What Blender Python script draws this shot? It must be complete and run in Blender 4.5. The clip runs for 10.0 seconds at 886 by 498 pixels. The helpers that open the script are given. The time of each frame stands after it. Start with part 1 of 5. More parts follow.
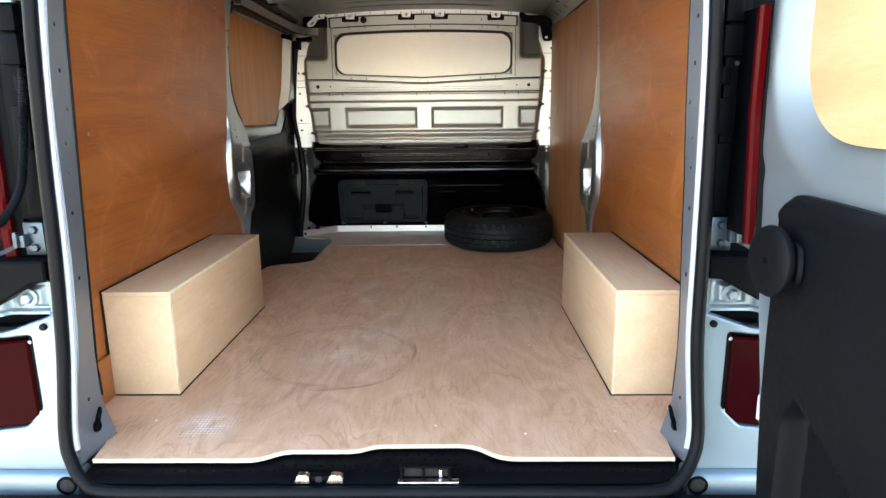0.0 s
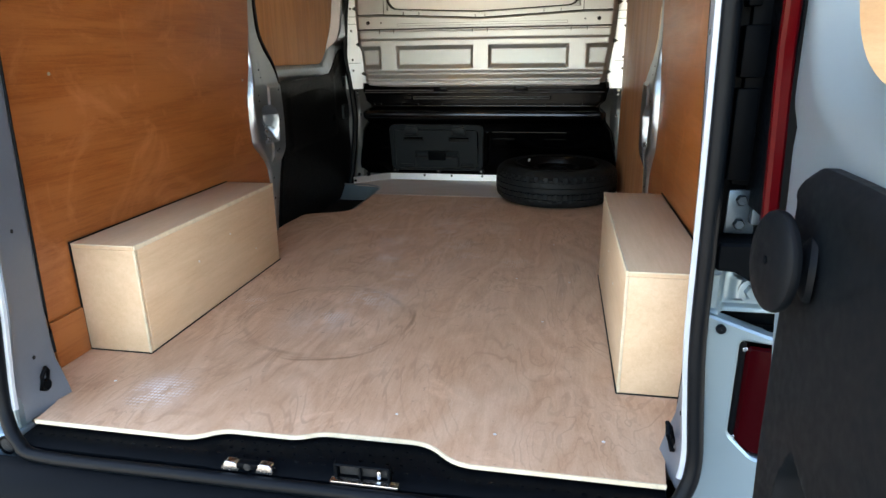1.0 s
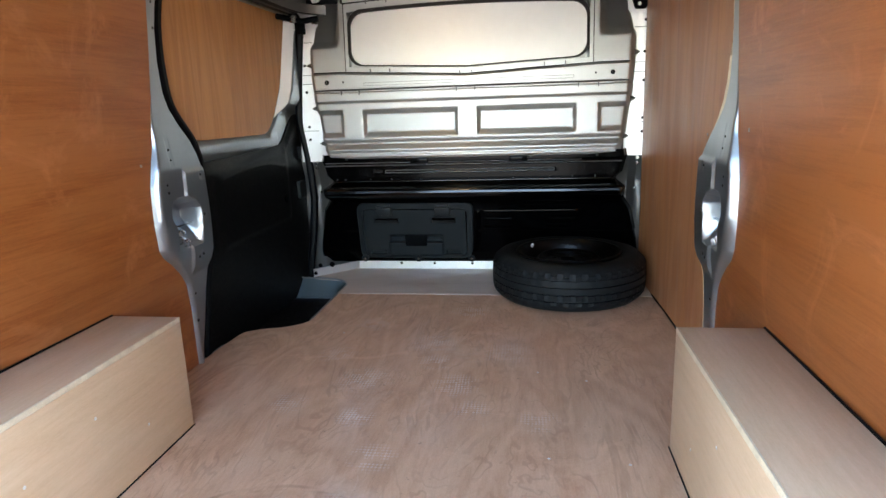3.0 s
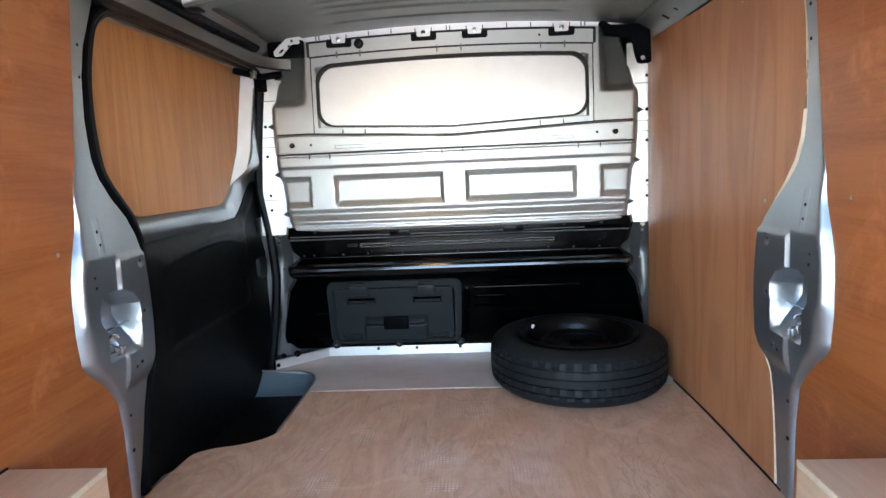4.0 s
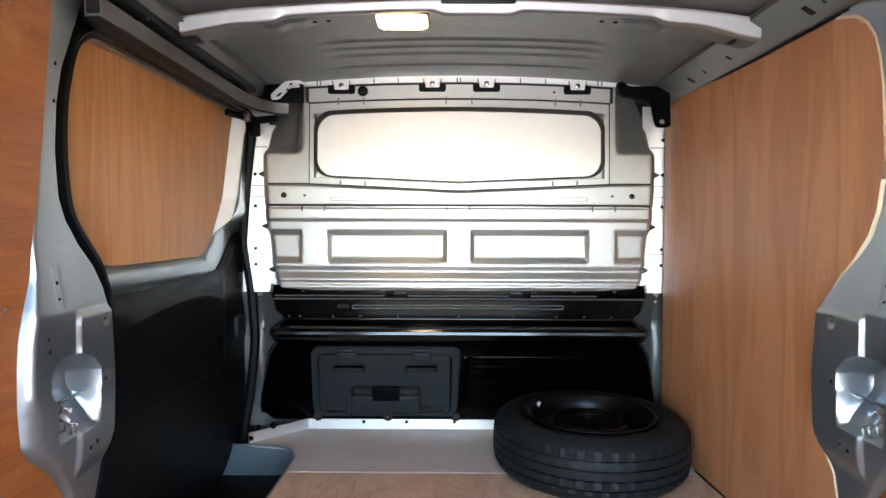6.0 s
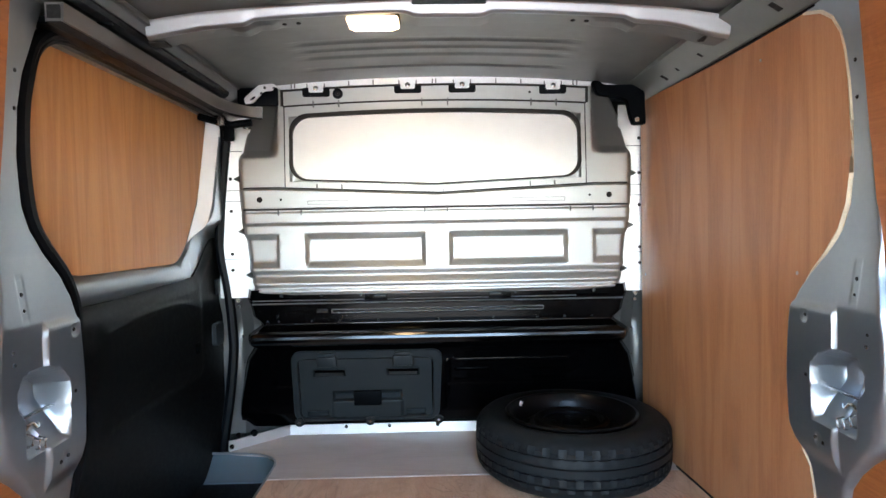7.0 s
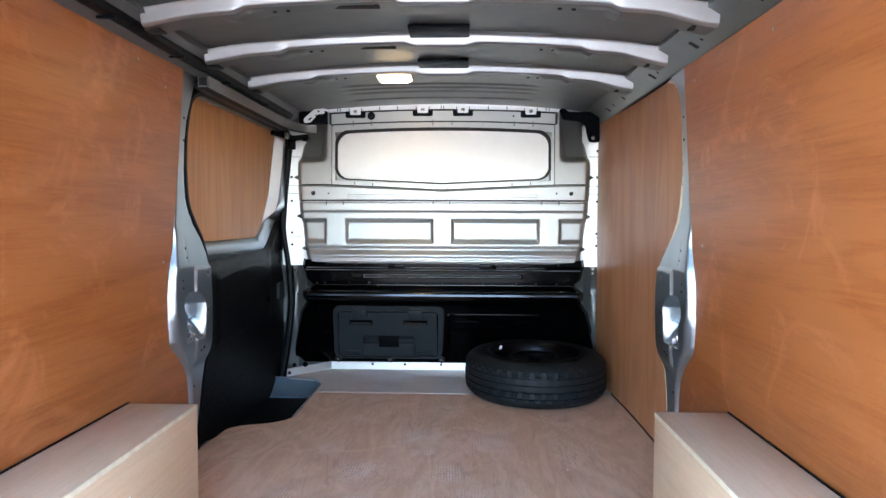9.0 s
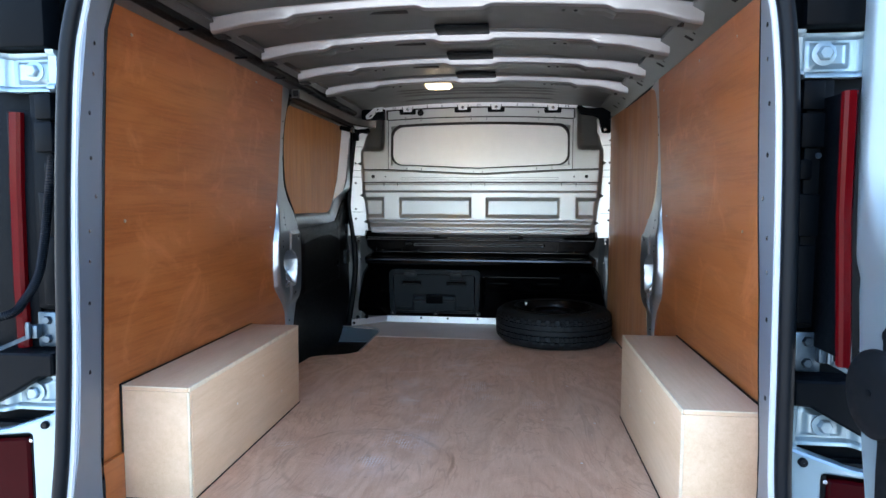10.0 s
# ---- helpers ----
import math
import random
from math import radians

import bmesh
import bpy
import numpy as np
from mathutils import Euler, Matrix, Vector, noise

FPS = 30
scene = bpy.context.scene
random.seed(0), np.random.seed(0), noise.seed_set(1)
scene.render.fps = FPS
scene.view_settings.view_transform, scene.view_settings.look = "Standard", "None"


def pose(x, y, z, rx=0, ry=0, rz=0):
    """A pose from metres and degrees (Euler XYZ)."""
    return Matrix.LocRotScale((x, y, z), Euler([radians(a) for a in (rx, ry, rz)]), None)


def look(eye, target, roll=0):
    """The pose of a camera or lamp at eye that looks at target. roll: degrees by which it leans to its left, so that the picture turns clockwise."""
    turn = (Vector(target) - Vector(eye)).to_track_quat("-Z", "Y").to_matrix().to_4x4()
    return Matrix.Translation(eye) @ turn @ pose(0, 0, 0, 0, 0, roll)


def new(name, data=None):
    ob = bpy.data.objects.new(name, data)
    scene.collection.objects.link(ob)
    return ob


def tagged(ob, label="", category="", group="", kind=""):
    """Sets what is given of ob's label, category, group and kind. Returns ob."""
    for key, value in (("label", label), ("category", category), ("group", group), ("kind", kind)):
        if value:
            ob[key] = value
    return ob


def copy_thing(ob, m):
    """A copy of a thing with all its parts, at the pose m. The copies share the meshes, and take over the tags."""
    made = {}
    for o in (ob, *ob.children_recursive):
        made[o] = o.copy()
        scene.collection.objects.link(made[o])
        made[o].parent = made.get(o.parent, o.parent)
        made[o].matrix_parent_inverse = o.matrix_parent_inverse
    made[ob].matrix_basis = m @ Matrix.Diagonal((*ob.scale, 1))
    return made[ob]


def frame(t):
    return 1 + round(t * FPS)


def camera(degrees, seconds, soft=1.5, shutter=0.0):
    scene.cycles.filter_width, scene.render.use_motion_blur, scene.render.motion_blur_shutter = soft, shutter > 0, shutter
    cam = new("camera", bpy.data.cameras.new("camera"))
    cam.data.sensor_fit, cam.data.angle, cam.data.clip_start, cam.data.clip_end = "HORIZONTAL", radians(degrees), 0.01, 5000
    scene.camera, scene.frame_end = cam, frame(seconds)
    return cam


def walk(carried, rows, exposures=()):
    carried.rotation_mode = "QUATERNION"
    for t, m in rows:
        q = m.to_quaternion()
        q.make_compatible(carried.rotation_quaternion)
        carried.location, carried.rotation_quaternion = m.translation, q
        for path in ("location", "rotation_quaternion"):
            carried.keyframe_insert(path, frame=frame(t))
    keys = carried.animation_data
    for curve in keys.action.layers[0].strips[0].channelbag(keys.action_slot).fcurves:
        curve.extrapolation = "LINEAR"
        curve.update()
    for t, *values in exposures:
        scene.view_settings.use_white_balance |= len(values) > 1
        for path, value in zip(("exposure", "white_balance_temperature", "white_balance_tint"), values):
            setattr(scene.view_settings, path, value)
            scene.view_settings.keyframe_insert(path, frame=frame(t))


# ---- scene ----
cam = camera(71.3, 10.0)
PATH = [
    (0, (0.166, 0.027, 0.770), (0.134, 1.978, 0.333), -0.6),
    (0.3, (0.244, 0.120, 0.755), (0.216, 2.059, 0.272), -1.4),
    (0.5, (0.299, 0.180, 0.754), (0.182, 2.111, 0.247), -1.7),
    (0.7, (0.382, 0.240, 0.757), (0.127, 2.150, 0.219), -1.0),
    (1, (0.446, 0.296, 0.758), (0.090, 2.168, 0.150), -0.8),
    (1.3, (0.484, 0.372, 0.758), (0.081, 2.221, 0.114), -1.8),
    (1.5, (0.475, 0.445, 0.759), (0.094, 2.308, 0.141), -2.6),
    (1.7, (0.444, 0.520, 0.757), (0.181, 2.418, 0.187), -1.3),
    (2, (0.379, 0.643, 0.772), (0.226, 2.558, 0.216), 0.0),
    (2.3, (0.343, 0.750, 0.771), (0.224, 2.673, 0.238), -0.4),
    (2.5, (0.321, 0.815, 0.773), (0.231, 2.740, 0.238), -0.1),
    (2.8, (0.309, 0.955, 0.773), (0.116, 2.884, 0.280), -2.3),
    (3, (0.279, 1.037, 0.799), (-0.003, 2.965, 0.347), -1.9),
    (3.2, (0.232, 1.109, 0.803), (-0.104, 3.038, 0.396), -1.6),
    (4.3, (0.014, 1.470, 0.814), (-0.003, 3.455, 0.572), -1.5),
    (4.5, (-0.026, 1.501, 0.813), (-0.025, 3.487, 0.581), -0.3),
    (5, (-0.038, 1.554, 0.812), (-0.082, 3.546, 0.645), 0.0),
    (5.5, (-0.049, 1.577, 0.809), (-0.082, 3.575, 0.722), 0.4),
    (7, (-0.024, 1.598, 0.810), (0.015, 3.596, 0.737), -1.0),
    (7.5, (0.000, 1.588, 0.811), (0.025, 3.586, 0.736), -1.4),
    (8, (0.041, 1.494, 0.829), (0.106, 3.492, 0.744), -1.5),
    (8.5, (0.085, 1.155, 0.789), (0.031, 3.152, 0.701), -3.0),
    (8.7, (0.092, 1.011, 0.757), (0.019, 3.007, 0.652), -2.4),
    (9, (0.108, 0.814, 0.799), (0.039, 2.811, 0.697), 0.2),
    (9.2, (0.102, 0.662, 0.808), (0.021, 2.657, 0.697), 0.4),
    (9.5, (0.120, 0.454, 0.786), (0.012, 2.443, 0.608), 0.6),
    (9.7, (0.149, 0.327, 0.809), (0.021, 2.315, 0.626), 0.3),
    (10, (0.213, 0.168, 0.777), (-0.016, 2.148, 0.619), 0.2),
]
EXPO = [(0.0, 3.73, 8200, 10), (0.5, 3.38, 7850, 10), (1.0, 3.46, 7900, 10), (1.5, 3.39, 7900, 10), (2.0, 3.19, 7700, 10), (2.5, 3.67, 7250, 10), (3.0, 4.15, 6900, 10), (4.5, 4.75, 6300, 10), (5.0, 4.79, 6450, 10), (5.5, 4.72, 6850, 10), (7.0, 4.74, 6550, 10), (7.5, 4.74, 6600, 10), (8.0, 4.72, 6850, 10), (8.5, 4.71, 6650, 10), (9.0, 4.44, 6150, 10), (9.5, 4.04, 6000, 10), (10.0, 3.56, 6150, 10)]
walk(cam, [(t, look(eye, target, roll)) for t, eye, target, roll in PATH], EXPO)

# ---- world, sun, lamp ----
SUN_UP, SUN_ROUND = radians(48), radians(-35)
world = bpy.data.worlds.new("world")
scene.world = world
world.use_nodes = True
wn = world.node_tree.nodes
sky = wn.new("ShaderNodeTexSky")
sky.sky_type, sky.sun_disc, sky.sun_elevation, sky.sun_rotation = "NISHITA", False, SUN_UP, SUN_ROUND
wn["Background"].inputs["Strength"].default_value = 0.15
world.node_tree.links.new(sky.outputs[0], wn["Background"].inputs["Color"])
sun = new("sun", bpy.data.lights.new("sun", "SUN"))
sun.data.energy, sun.data.angle, sun.data.color = 5.0, radians(0.5), (1.0, 0.95, 0.88)
sun.matrix_world = look((10 * math.sin(SUN_ROUND), 10 * math.cos(SUN_ROUND), 10 * math.tan(SUN_UP)), (0, 0, 0))

# ---- materials ----
def material(name):
    m = bpy.data.materials.new(name)
    m.use_nodes = True
    return m, m.node_tree.nodes, m.node_tree.links, m.node_tree.nodes["Principled BSDF"]


def link_noise(nodes, links, vec, scale, detail=4, rough=0.55, distortion=0.0):
    n = nodes.new("ShaderNodeTexNoise")
    n.inputs["Scale"].default_value, n.inputs["Detail"].default_value = scale, detail
    n.inputs["Roughness"].default_value, n.inputs["Distortion"].default_value = rough, distortion
    links.new(vec, n.inputs["Vector"])
    return n.outputs["Fac"]


def mapped(nodes, links, scale=(1, 1, 1), loc=(0, 0, 0)):
    tc, mp = nodes.new("ShaderNodeTexCoord"), nodes.new("ShaderNodeMapping")
    mp.inputs["Scale"].default_value, mp.inputs["Location"].default_value = scale, loc
    links.new(tc.outputs["Object"], mp.inputs["Vector"])
    return mp.outputs["Vector"]


def ramp(nodes, links, fac, stops):
    r = nodes.new("ShaderNodeValToRGB")
    while len(r.color_ramp.elements) < len(stops):
        r.color_ramp.elements.new(0.5)
    for e, (p, c) in zip(r.color_ramp.elements, stops):
        e.position, e.color = p, (c, c, c, 1) if isinstance(c, (int, float)) else (*c, 1)
    links.new(fac, r.inputs["Fac"])
    return r.outputs["Color"]


def calc(nodes, links, op, a, b=0.5, c=None):
    n = nodes.new("ShaderNodeMath")
    n.operation = op
    for k, v in enumerate((a, b) if c is None else (a, b, c)):
        if isinstance(v, (int, float)):
            n.inputs[k].default_value = v
        else:
            links.new(v, n.inputs[k])
    return n.outputs[0]


def mix(nodes, links, fac, a, b, mode="MIX"):
    n = nodes.new("ShaderNodeMixRGB")
    n.blend_type = mode
    for k, v in enumerate((fac, a, b)):
        if isinstance(v, (int, float)):
            n.inputs[k].default_value = v
        elif isinstance(v, tuple):
            n.inputs[k].default_value = (*v, 1)
        else:
            links.new(v, n.inputs[k])
    return n.outputs[0]


def bump(nodes, links, bsdf, height, strength, distance=0.002):
    b = nodes.new("ShaderNodeBump")
    b.inputs["Strength"].default_value, b.inputs["Distance"].default_value = strength, distance
    links.new(height, b.inputs["Height"])
    links.new(b.outputs["Normal"], bsdf.inputs["Normal"])


def plain(name, colour, rough, metal=0.0, vary=0.15, scale=14.0, grain=0.0, coat=0.0, grain_scale=600.0, sheen=0.5, uneven=0.15):
    """A surface of one colour with blotches, uneven gloss and, where asked for, a fine grain."""
    m, nodes, links, p = material(name)
    v = mapped(nodes, links)
    big, fine = link_noise(nodes, links, v, scale, 5), link_noise(nodes, links, v, scale * 9, 4)
    both = calc(nodes, links, "ADD", calc(nodes, links, "MULTIPLY", big, 0.6), calc(nodes, links, "MULTIPLY", fine, 0.4))
    dark, light = tuple(c * (1 - vary) for c in colour), tuple(min(1, c * (1 + vary)) for c in colour)
    links.new(ramp(nodes, links, both, [(0.3, dark), (0.7, light)]), p.inputs["Base Color"])
    links.new(ramp(nodes, links, fine, [(0.3, max(0.03, rough * (1 - uneven))), (0.7, min(1, rough * (1 + uneven)))]), p.inputs["Roughness"])
    p.inputs["Metallic"].default_value = metal
    p.inputs["Specular IOR Level"].default_value = sheen
    p.inputs["Coat Weight"].default_value = coat
    p.inputs["Coat Roughness"].default_value = 0.12
    if grain:
        bump(nodes, links, p, link_noise(nodes, links, v, grain_scale, 2), grain, 0.001)
    return m


def wood(name, dark, mid, light, along, flow=1.3, bands=7.0, rough=0.4, figure=0.5, offset=(0, 0, 0), scuffs=0.0, lines=0.26):
    """Rotary-cut plywood: loose contour figure, fine pores along the grain, faint scuffs or painted varnish sheen.
    along: stretch of the axes.
    """
    m, nodes, links, p = material(name)
    v = mapped(nodes, links, along, offset)
    n = link_noise(nodes, links, v, flow, 3, 0.5, 0.6)
    rings = calc(nodes, links, "SINE", calc(nodes, links, "MULTIPLY", n, bands * 6.28))
    rings = calc(nodes, links, "MULTIPLY_ADD", rings, 0.5 * figure, 0.5)
    patch = link_noise(nodes, links, v, flow * 2.2, 5, 0.6, 0.4)
    thin = tuple(a * k for a, k in zip(along, (9, 9, 9)))
    pores = link_noise(nodes, links, mapped(nodes, links, thin, offset), 14, 5, 0.7)
    streak = link_noise(nodes, links, mapped(nodes, links, tuple(a * a * 6 for a in along), offset), 3.0, 5, 0.65, 0.3)
    tone = calc(nodes, links, "ADD", calc(nodes, links, "MULTIPLY", rings, 0.27), calc(nodes, links, "MULTIPLY", patch, 0.29))
    tone = calc(nodes, links, "ADD", tone, calc(nodes, links, "MULTIPLY", pores, 0.27))
    tone = calc(nodes, links, "ADD", tone, calc(nodes, links, "MULTIPLY", streak, lines))
    colour = ramp(nodes, links, tone, [(0.28, dark), (0.5, mid), (0.76, light)])
    # pale clouds: scuffs on the floor, painted varnish reflections on the walls
    if scuffs:
        s = link_noise(nodes, links, mapped(nodes, links, (2.2, 2.2, 2.2), (3, 1, 2)), 2.0, 6, 0.7, 1.0)
        colour = mix(nodes, links, calc(nodes, links, "MULTIPLY", ramp(nodes, links, s, [(0.55, 0.0), (0.75, 1.0)]), scuffs), colour, tuple(min(1, c * 1.35 + 0.03) for c in light))
    links.new(colour, p.inputs["Base Color"])
    links.new(ramp(nodes, links, patch, [(0.3, rough * 0.8), (0.7, rough * 1.2)]), p.inputs["Roughness"])
    bump(nodes, links, p, pores, 0.18, 0.0008)
    return m, nodes, links, p


WALL_PLY = wood("varnished_ply", (0.130, 0.030, 0.0055), (0.238, 0.063, 0.0125), (0.345, 0.112, 0.031), (2.8, 0.55, 2.8), 1.5, 5, 0.36, 0.55, scuffs=0.9, lines=0.56)[0]
PANEL_PLY = wood("straight_grain_ply", (0.25, 0.093, 0.036), (0.40, 0.170, 0.073), (0.50, 0.245, 0.115), (3.2, 3.2, 0.5), 2.2, 4, 0.44, 0.6, (4, 2, 1), lines=0.26)[0]
DOOR_PLY = wood("door_ply", (0.29, 0.105, 0.026), (0.46, 0.195, 0.056), (0.60, 0.295, 0.104), (3.0, 6.0, 0.45), 2.6, 4, 0.45, 0.5, (7, 2, 5), lines=0.3)[0]
REAR_PLY = wood("rear_window_ply", (0.36, 0.205, 0.10), (0.46, 0.275, 0.14), (0.55, 0.35, 0.195), (3.0, 0.8, 3.0), 2.0, 4, 0.45, 0.5, (7, 2, 5), lines=0.4)[0]
BOX_PLY = wood("pale_board", (0.44, 0.285, 0.168), (0.585, 0.405, 0.256), (0.69, 0.505, 0.345), (2.2, 0.6, 2.2), 2.0, 4, 0.5, 0.35, (1, 5, 3), lines=0.4)[0]
BOARD_PLY = wood("front_board_ply", (0.38, 0.315, 0.275), (0.50, 0.42, 0.37), (0.58, 0.50, 0.45), (0.8, 2.4, 1), 2.4, 4, 0.5, 0.45, (2, 9, 1), lines=0.45)[0]


def floor_material():
    m, nodes, links, p = wood("floor_ply", (0.35, 0.19, 0.108), (0.56, 0.335, 0.21), (0.70, 0.47, 0.325), (2.3, 0.9, 1), 1.5, 7, 0.42, 0.5, (0, 3, 0), 0.35, 0.34)
    colour = p.inputs["Base Color"].links[0].from_socket
    flat = mapped(nodes, links)
    warp = link_noise(nodes, links, flat, 5.0, 3)

    def distance(x, y):
        d = nodes.new("ShaderNodeVectorMath")
        d.operation = "DISTANCE"
        links.new(flat, d.inputs[0])
        d.inputs[1].default_value = (x, y, 0.0)
        return d.outputs["Value"]
    # the ring that a wet drum left
    rough_edge = link_noise(nodes, links, flat, 30.0, 4, 0.7)
    wobble = calc(nodes, links, "ADD", calc(nodes, links, "MULTIPLY", warp, 0.05), calc(nodes, links, "MULTIPLY", rough_edge, 0.012))
    r = calc(nodes, links, "ADD", distance(-0.22, 1.91), wobble)
    for at, width, much, seed in ((0.296, 0.0075, 0.74, 4.0), (0.284, 0.0055, 0.62, 7.0), (0.268, 0.014, 0.45, 3.0)):
        off = calc(nodes, links, "ABSOLUTE", calc(nodes, links, "SUBTRACT", r, at))
        line = ramp(nodes, links, off, [(width * 0.25, 1.0), (width, 0.0)])
        broken = ramp(nodes, links, link_noise(nodes, links, flat, seed, 3, 0.6), [(0.44, 0.05), (0.62, 1.0)])
        colour = mix(nodes, links, calc(nodes, links, "MULTIPLY", calc(nodes, links, "MULTIPLY", line, broken), much), colour, (0.23, 0.115, 0.05))
    # thin late-wood lines of the veneer
    n = link_noise(nodes, links, mapped(nodes, links, (2.6, 0.8, 1), (5, 1, 0)), 1.6, 4, 0.55, 0.9)
    contour = calc(nodes, links, "SINE", calc(nodes, links, "MULTIPLY", n, 95.0))
    thin = ramp(nodes, links, contour, [(0.55, 0.0), (0.98, 1.0)])
    colour = mix(nodes, links, calc(nodes, links, "MULTIPLY", calc(nodes, links, "MULTIPLY", thin, ramp(nodes, links, warp, [(0.4, 0.15), (0.65, 1.0)])), 0.42), colour, (0.34, 0.18, 0.105))
    # chalky tread prints
    split = nodes.new("ShaderNodeSeparateXYZ")
    links.new(flat, split.inputs[0])
    diag = []
    for k in (1, -1):
        w = calc(nodes, links, "ADD", split.outputs["X"], calc(nodes, links, "MULTIPLY", split.outputs["Y"], 0.8 * k))
        diag.append(calc(nodes, links, "SINE", calc(nodes, links, "MULTIPLY", calc(nodes, links, "ADD", w, calc(nodes, links, "MULTIPLY", warp, 0.02)), 330.0)))
    cells = ramp(nodes, links, calc(nodes, links, "MULTIPLY_ADD", calc(nodes, links, "MULTIPLY", diag[0], diag[1]), 0.5, 0.5), [(0.5, 0.0), (0.58, 1.0)])
    torn = ramp(nodes, links, link_noise(nodes, links, flat, 22, 4), [(0.42, 0.0), (0.52, 1.0)])
    for x, y, size, much in ((-0.2, 1.92, 0.06, 0.6), (-0.14, 2.08, 0.08, 0.7), (-0.185, 2.49, 0.06, 0.7), (-0.46, 1.444, 0.085, 0.75), (0.06, 2.7, 0.09, 0.5),
                             (-0.05, 3.02, 0.1, 0.45), (-0.3, 3.2, 0.09, 0.4), (0.12, 2.55, 0.06, 0.4), (-0.36, 2.9, 0.08, 0.4), (0.05, 3.35, 0.1, 0.4), (-0.09, 2.3, 0.07, 0.4), (0.2, 2.95, 0.1, 0.35),
                             (-0.22, 2.72, 0.1, 0.5), (-0.4, 2.55, 0.07, 0.35), (0.3, 2.5, 0.07, 0.3), (-0.02, 2.86, 0.07, 0.5), (-0.5, 2.0, 0.06, 0.3)):
        spot = ramp(nodes, links, distance(x, y), [(size * 0.25, 1.0), (size, 0.0)])
        k = calc(nodes, links, "MULTIPLY", calc(nodes, links, "MULTIPLY", spot, cells), calc(nodes, links, "MULTIPLY", torn, much))
        colour = mix(nodes, links, k, colour, (0.86, 0.85, 0.86))
    # pale rubbed patches
    rubbed = ramp(nodes, links, link_noise(nodes, links, mapped(nodes, links, (1.0, 0.6, 1), (3, 8, 0)), 7.0, 6, 0.72, 0.4), [(0.44, 0.0), (0.68, 1.0)])
    for x, y, size, much in ((-0.13, 2.06, 0.17, 0.5), (-0.24, 1.88, 0.16, 0.3), (-0.46, 1.45, 0.12, 0.4), (-0.1, 2.55, 0.28, 0.3), (0.0, 3.05, 0.35, 0.25)):
        spot = ramp(nodes, links, distance(x, y), [(size * 0.2, 1.0), (size, 0.0)])
        colour = mix(nodes, links, calc(nodes, links, "MULTIPLY", calc(nodes, links, "MULTIPLY", spot, rubbed), much), colour, (0.82, 0.74, 0.70))
    # dark dirt flecks and short scratches
    fleck = ramp(nodes, links, link_noise(nodes, links, flat, 55, 3, 0.6), [(0.66, 0.0), (0.74, 1.0)])
    scratch = ramp(nodes, links, link_noise(nodes, links, mapped(nodes, links, (30, 4, 1), (2, 5, 0)), 2.2, 5, 0.75, 0.5), [(0.62, 0.0), (0.72, 1.0)])
    colour = mix(nodes, links, calc(nodes, links, "MULTIPLY", fleck, 0.45), colour, (0.2, 0.11, 0.07))
    colour = mix(nodes, links, calc(nodes, links, "MULTIPLY", scratch, 0.42), colour, (0.74, 0.56, 0.44))
    links.new(colour, p.inputs["Base Color"])
    return m


FLOOR_PLY = floor_material()
CUT_EDGE = plain("cut_ply_edge", (0.66, 0.56, 0.41), 0.6, vary=0.2, scale=40)
SILVER = plain("silver_paint", (0.575, 0.58, 0.565), 0.46, 0.95, 0.03, 6, uneven=0.03)
SILVER_OUT = plain("silver_paint_outside", (0.21, 0.285, 0.33), 0.4, 0.65, 0.03, 2, coat=0.2, uneven=0.04)
# the body silver again, brightened for the sky highlights on the open door
DOOR_SILVER_LIT = plain("silver_paint_door_lit", (0.33, 0.415, 0.46), 0.33, 0.75, 0.03, 2, coat=0.3, uneven=0.04)
DARK_TRIM = plain("dark_grey_trim_paint", (0.15, 0.15, 0.148), 0.42, 0.6, 0.08, 10, uneven=0.04)
RAIL_STEEL = plain("roof_rail_paint", (0.21, 0.225, 0.215), 0.4, 0.75, 0.08, 10, uneven=0.05)
# tone of the lit bow webs; their undersides take PRIMER to look shaded
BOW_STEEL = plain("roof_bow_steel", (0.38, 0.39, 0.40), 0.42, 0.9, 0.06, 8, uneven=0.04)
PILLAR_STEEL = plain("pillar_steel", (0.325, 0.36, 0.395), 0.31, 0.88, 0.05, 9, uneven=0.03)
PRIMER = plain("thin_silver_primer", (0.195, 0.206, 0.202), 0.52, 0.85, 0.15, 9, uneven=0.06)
TRIM_GREY = plain("grey_trim_paint", (0.145, 0.172, 0.212), 0.42, 0.35, 0.06, 10, uneven=0.04)
BLACK_PAINT = plain("black_gloss_paint", (0.0007, 0.0008, 0.0011), 0.15, 0.0, 0.2, 8, sheen=0.07, uneven=0.05)
# same black as BLACK_PAINT, specular raised so the ledge keeps its highlight
LEDGE_BLACK = plain("black_gloss_ledge", (0.0007, 0.0008, 0.0011), 0.14, 0.0, 0.15, 8, sheen=0.55)
# pale grey that paints the highlights on folds of the black panel
FOLD_GLINT = plain("fold_glint", (0.22, 0.235, 0.26), 0.32, 0.8, 0.3, 30)
BLACK_PLASTIC = plain("black_plastic", (0.0012, 0.0020, 0.0030), 0.5, 0.0, 0.2, 12, 0.2, grain_scale=900, sheen=0.05)
CARD = plain("door_card_black", (0.0033, 0.0042, 0.005), 0.46, 0.0, 0.25, 8, 0.25, grain_scale=800, sheen=0.11)
HATCH_GREY = plain("dark_grey_plastic", (0.0115, 0.0155, 0.018), 0.42, 0.0, 0.15, 12, 0.15, grain_scale=900, sheen=0.25)
RUBBER = plain("black_rubber", (0.0026, 0.0039, 0.0056), 0.42, 0.0, 0.2, 20, 0.1, sheen=0.10)
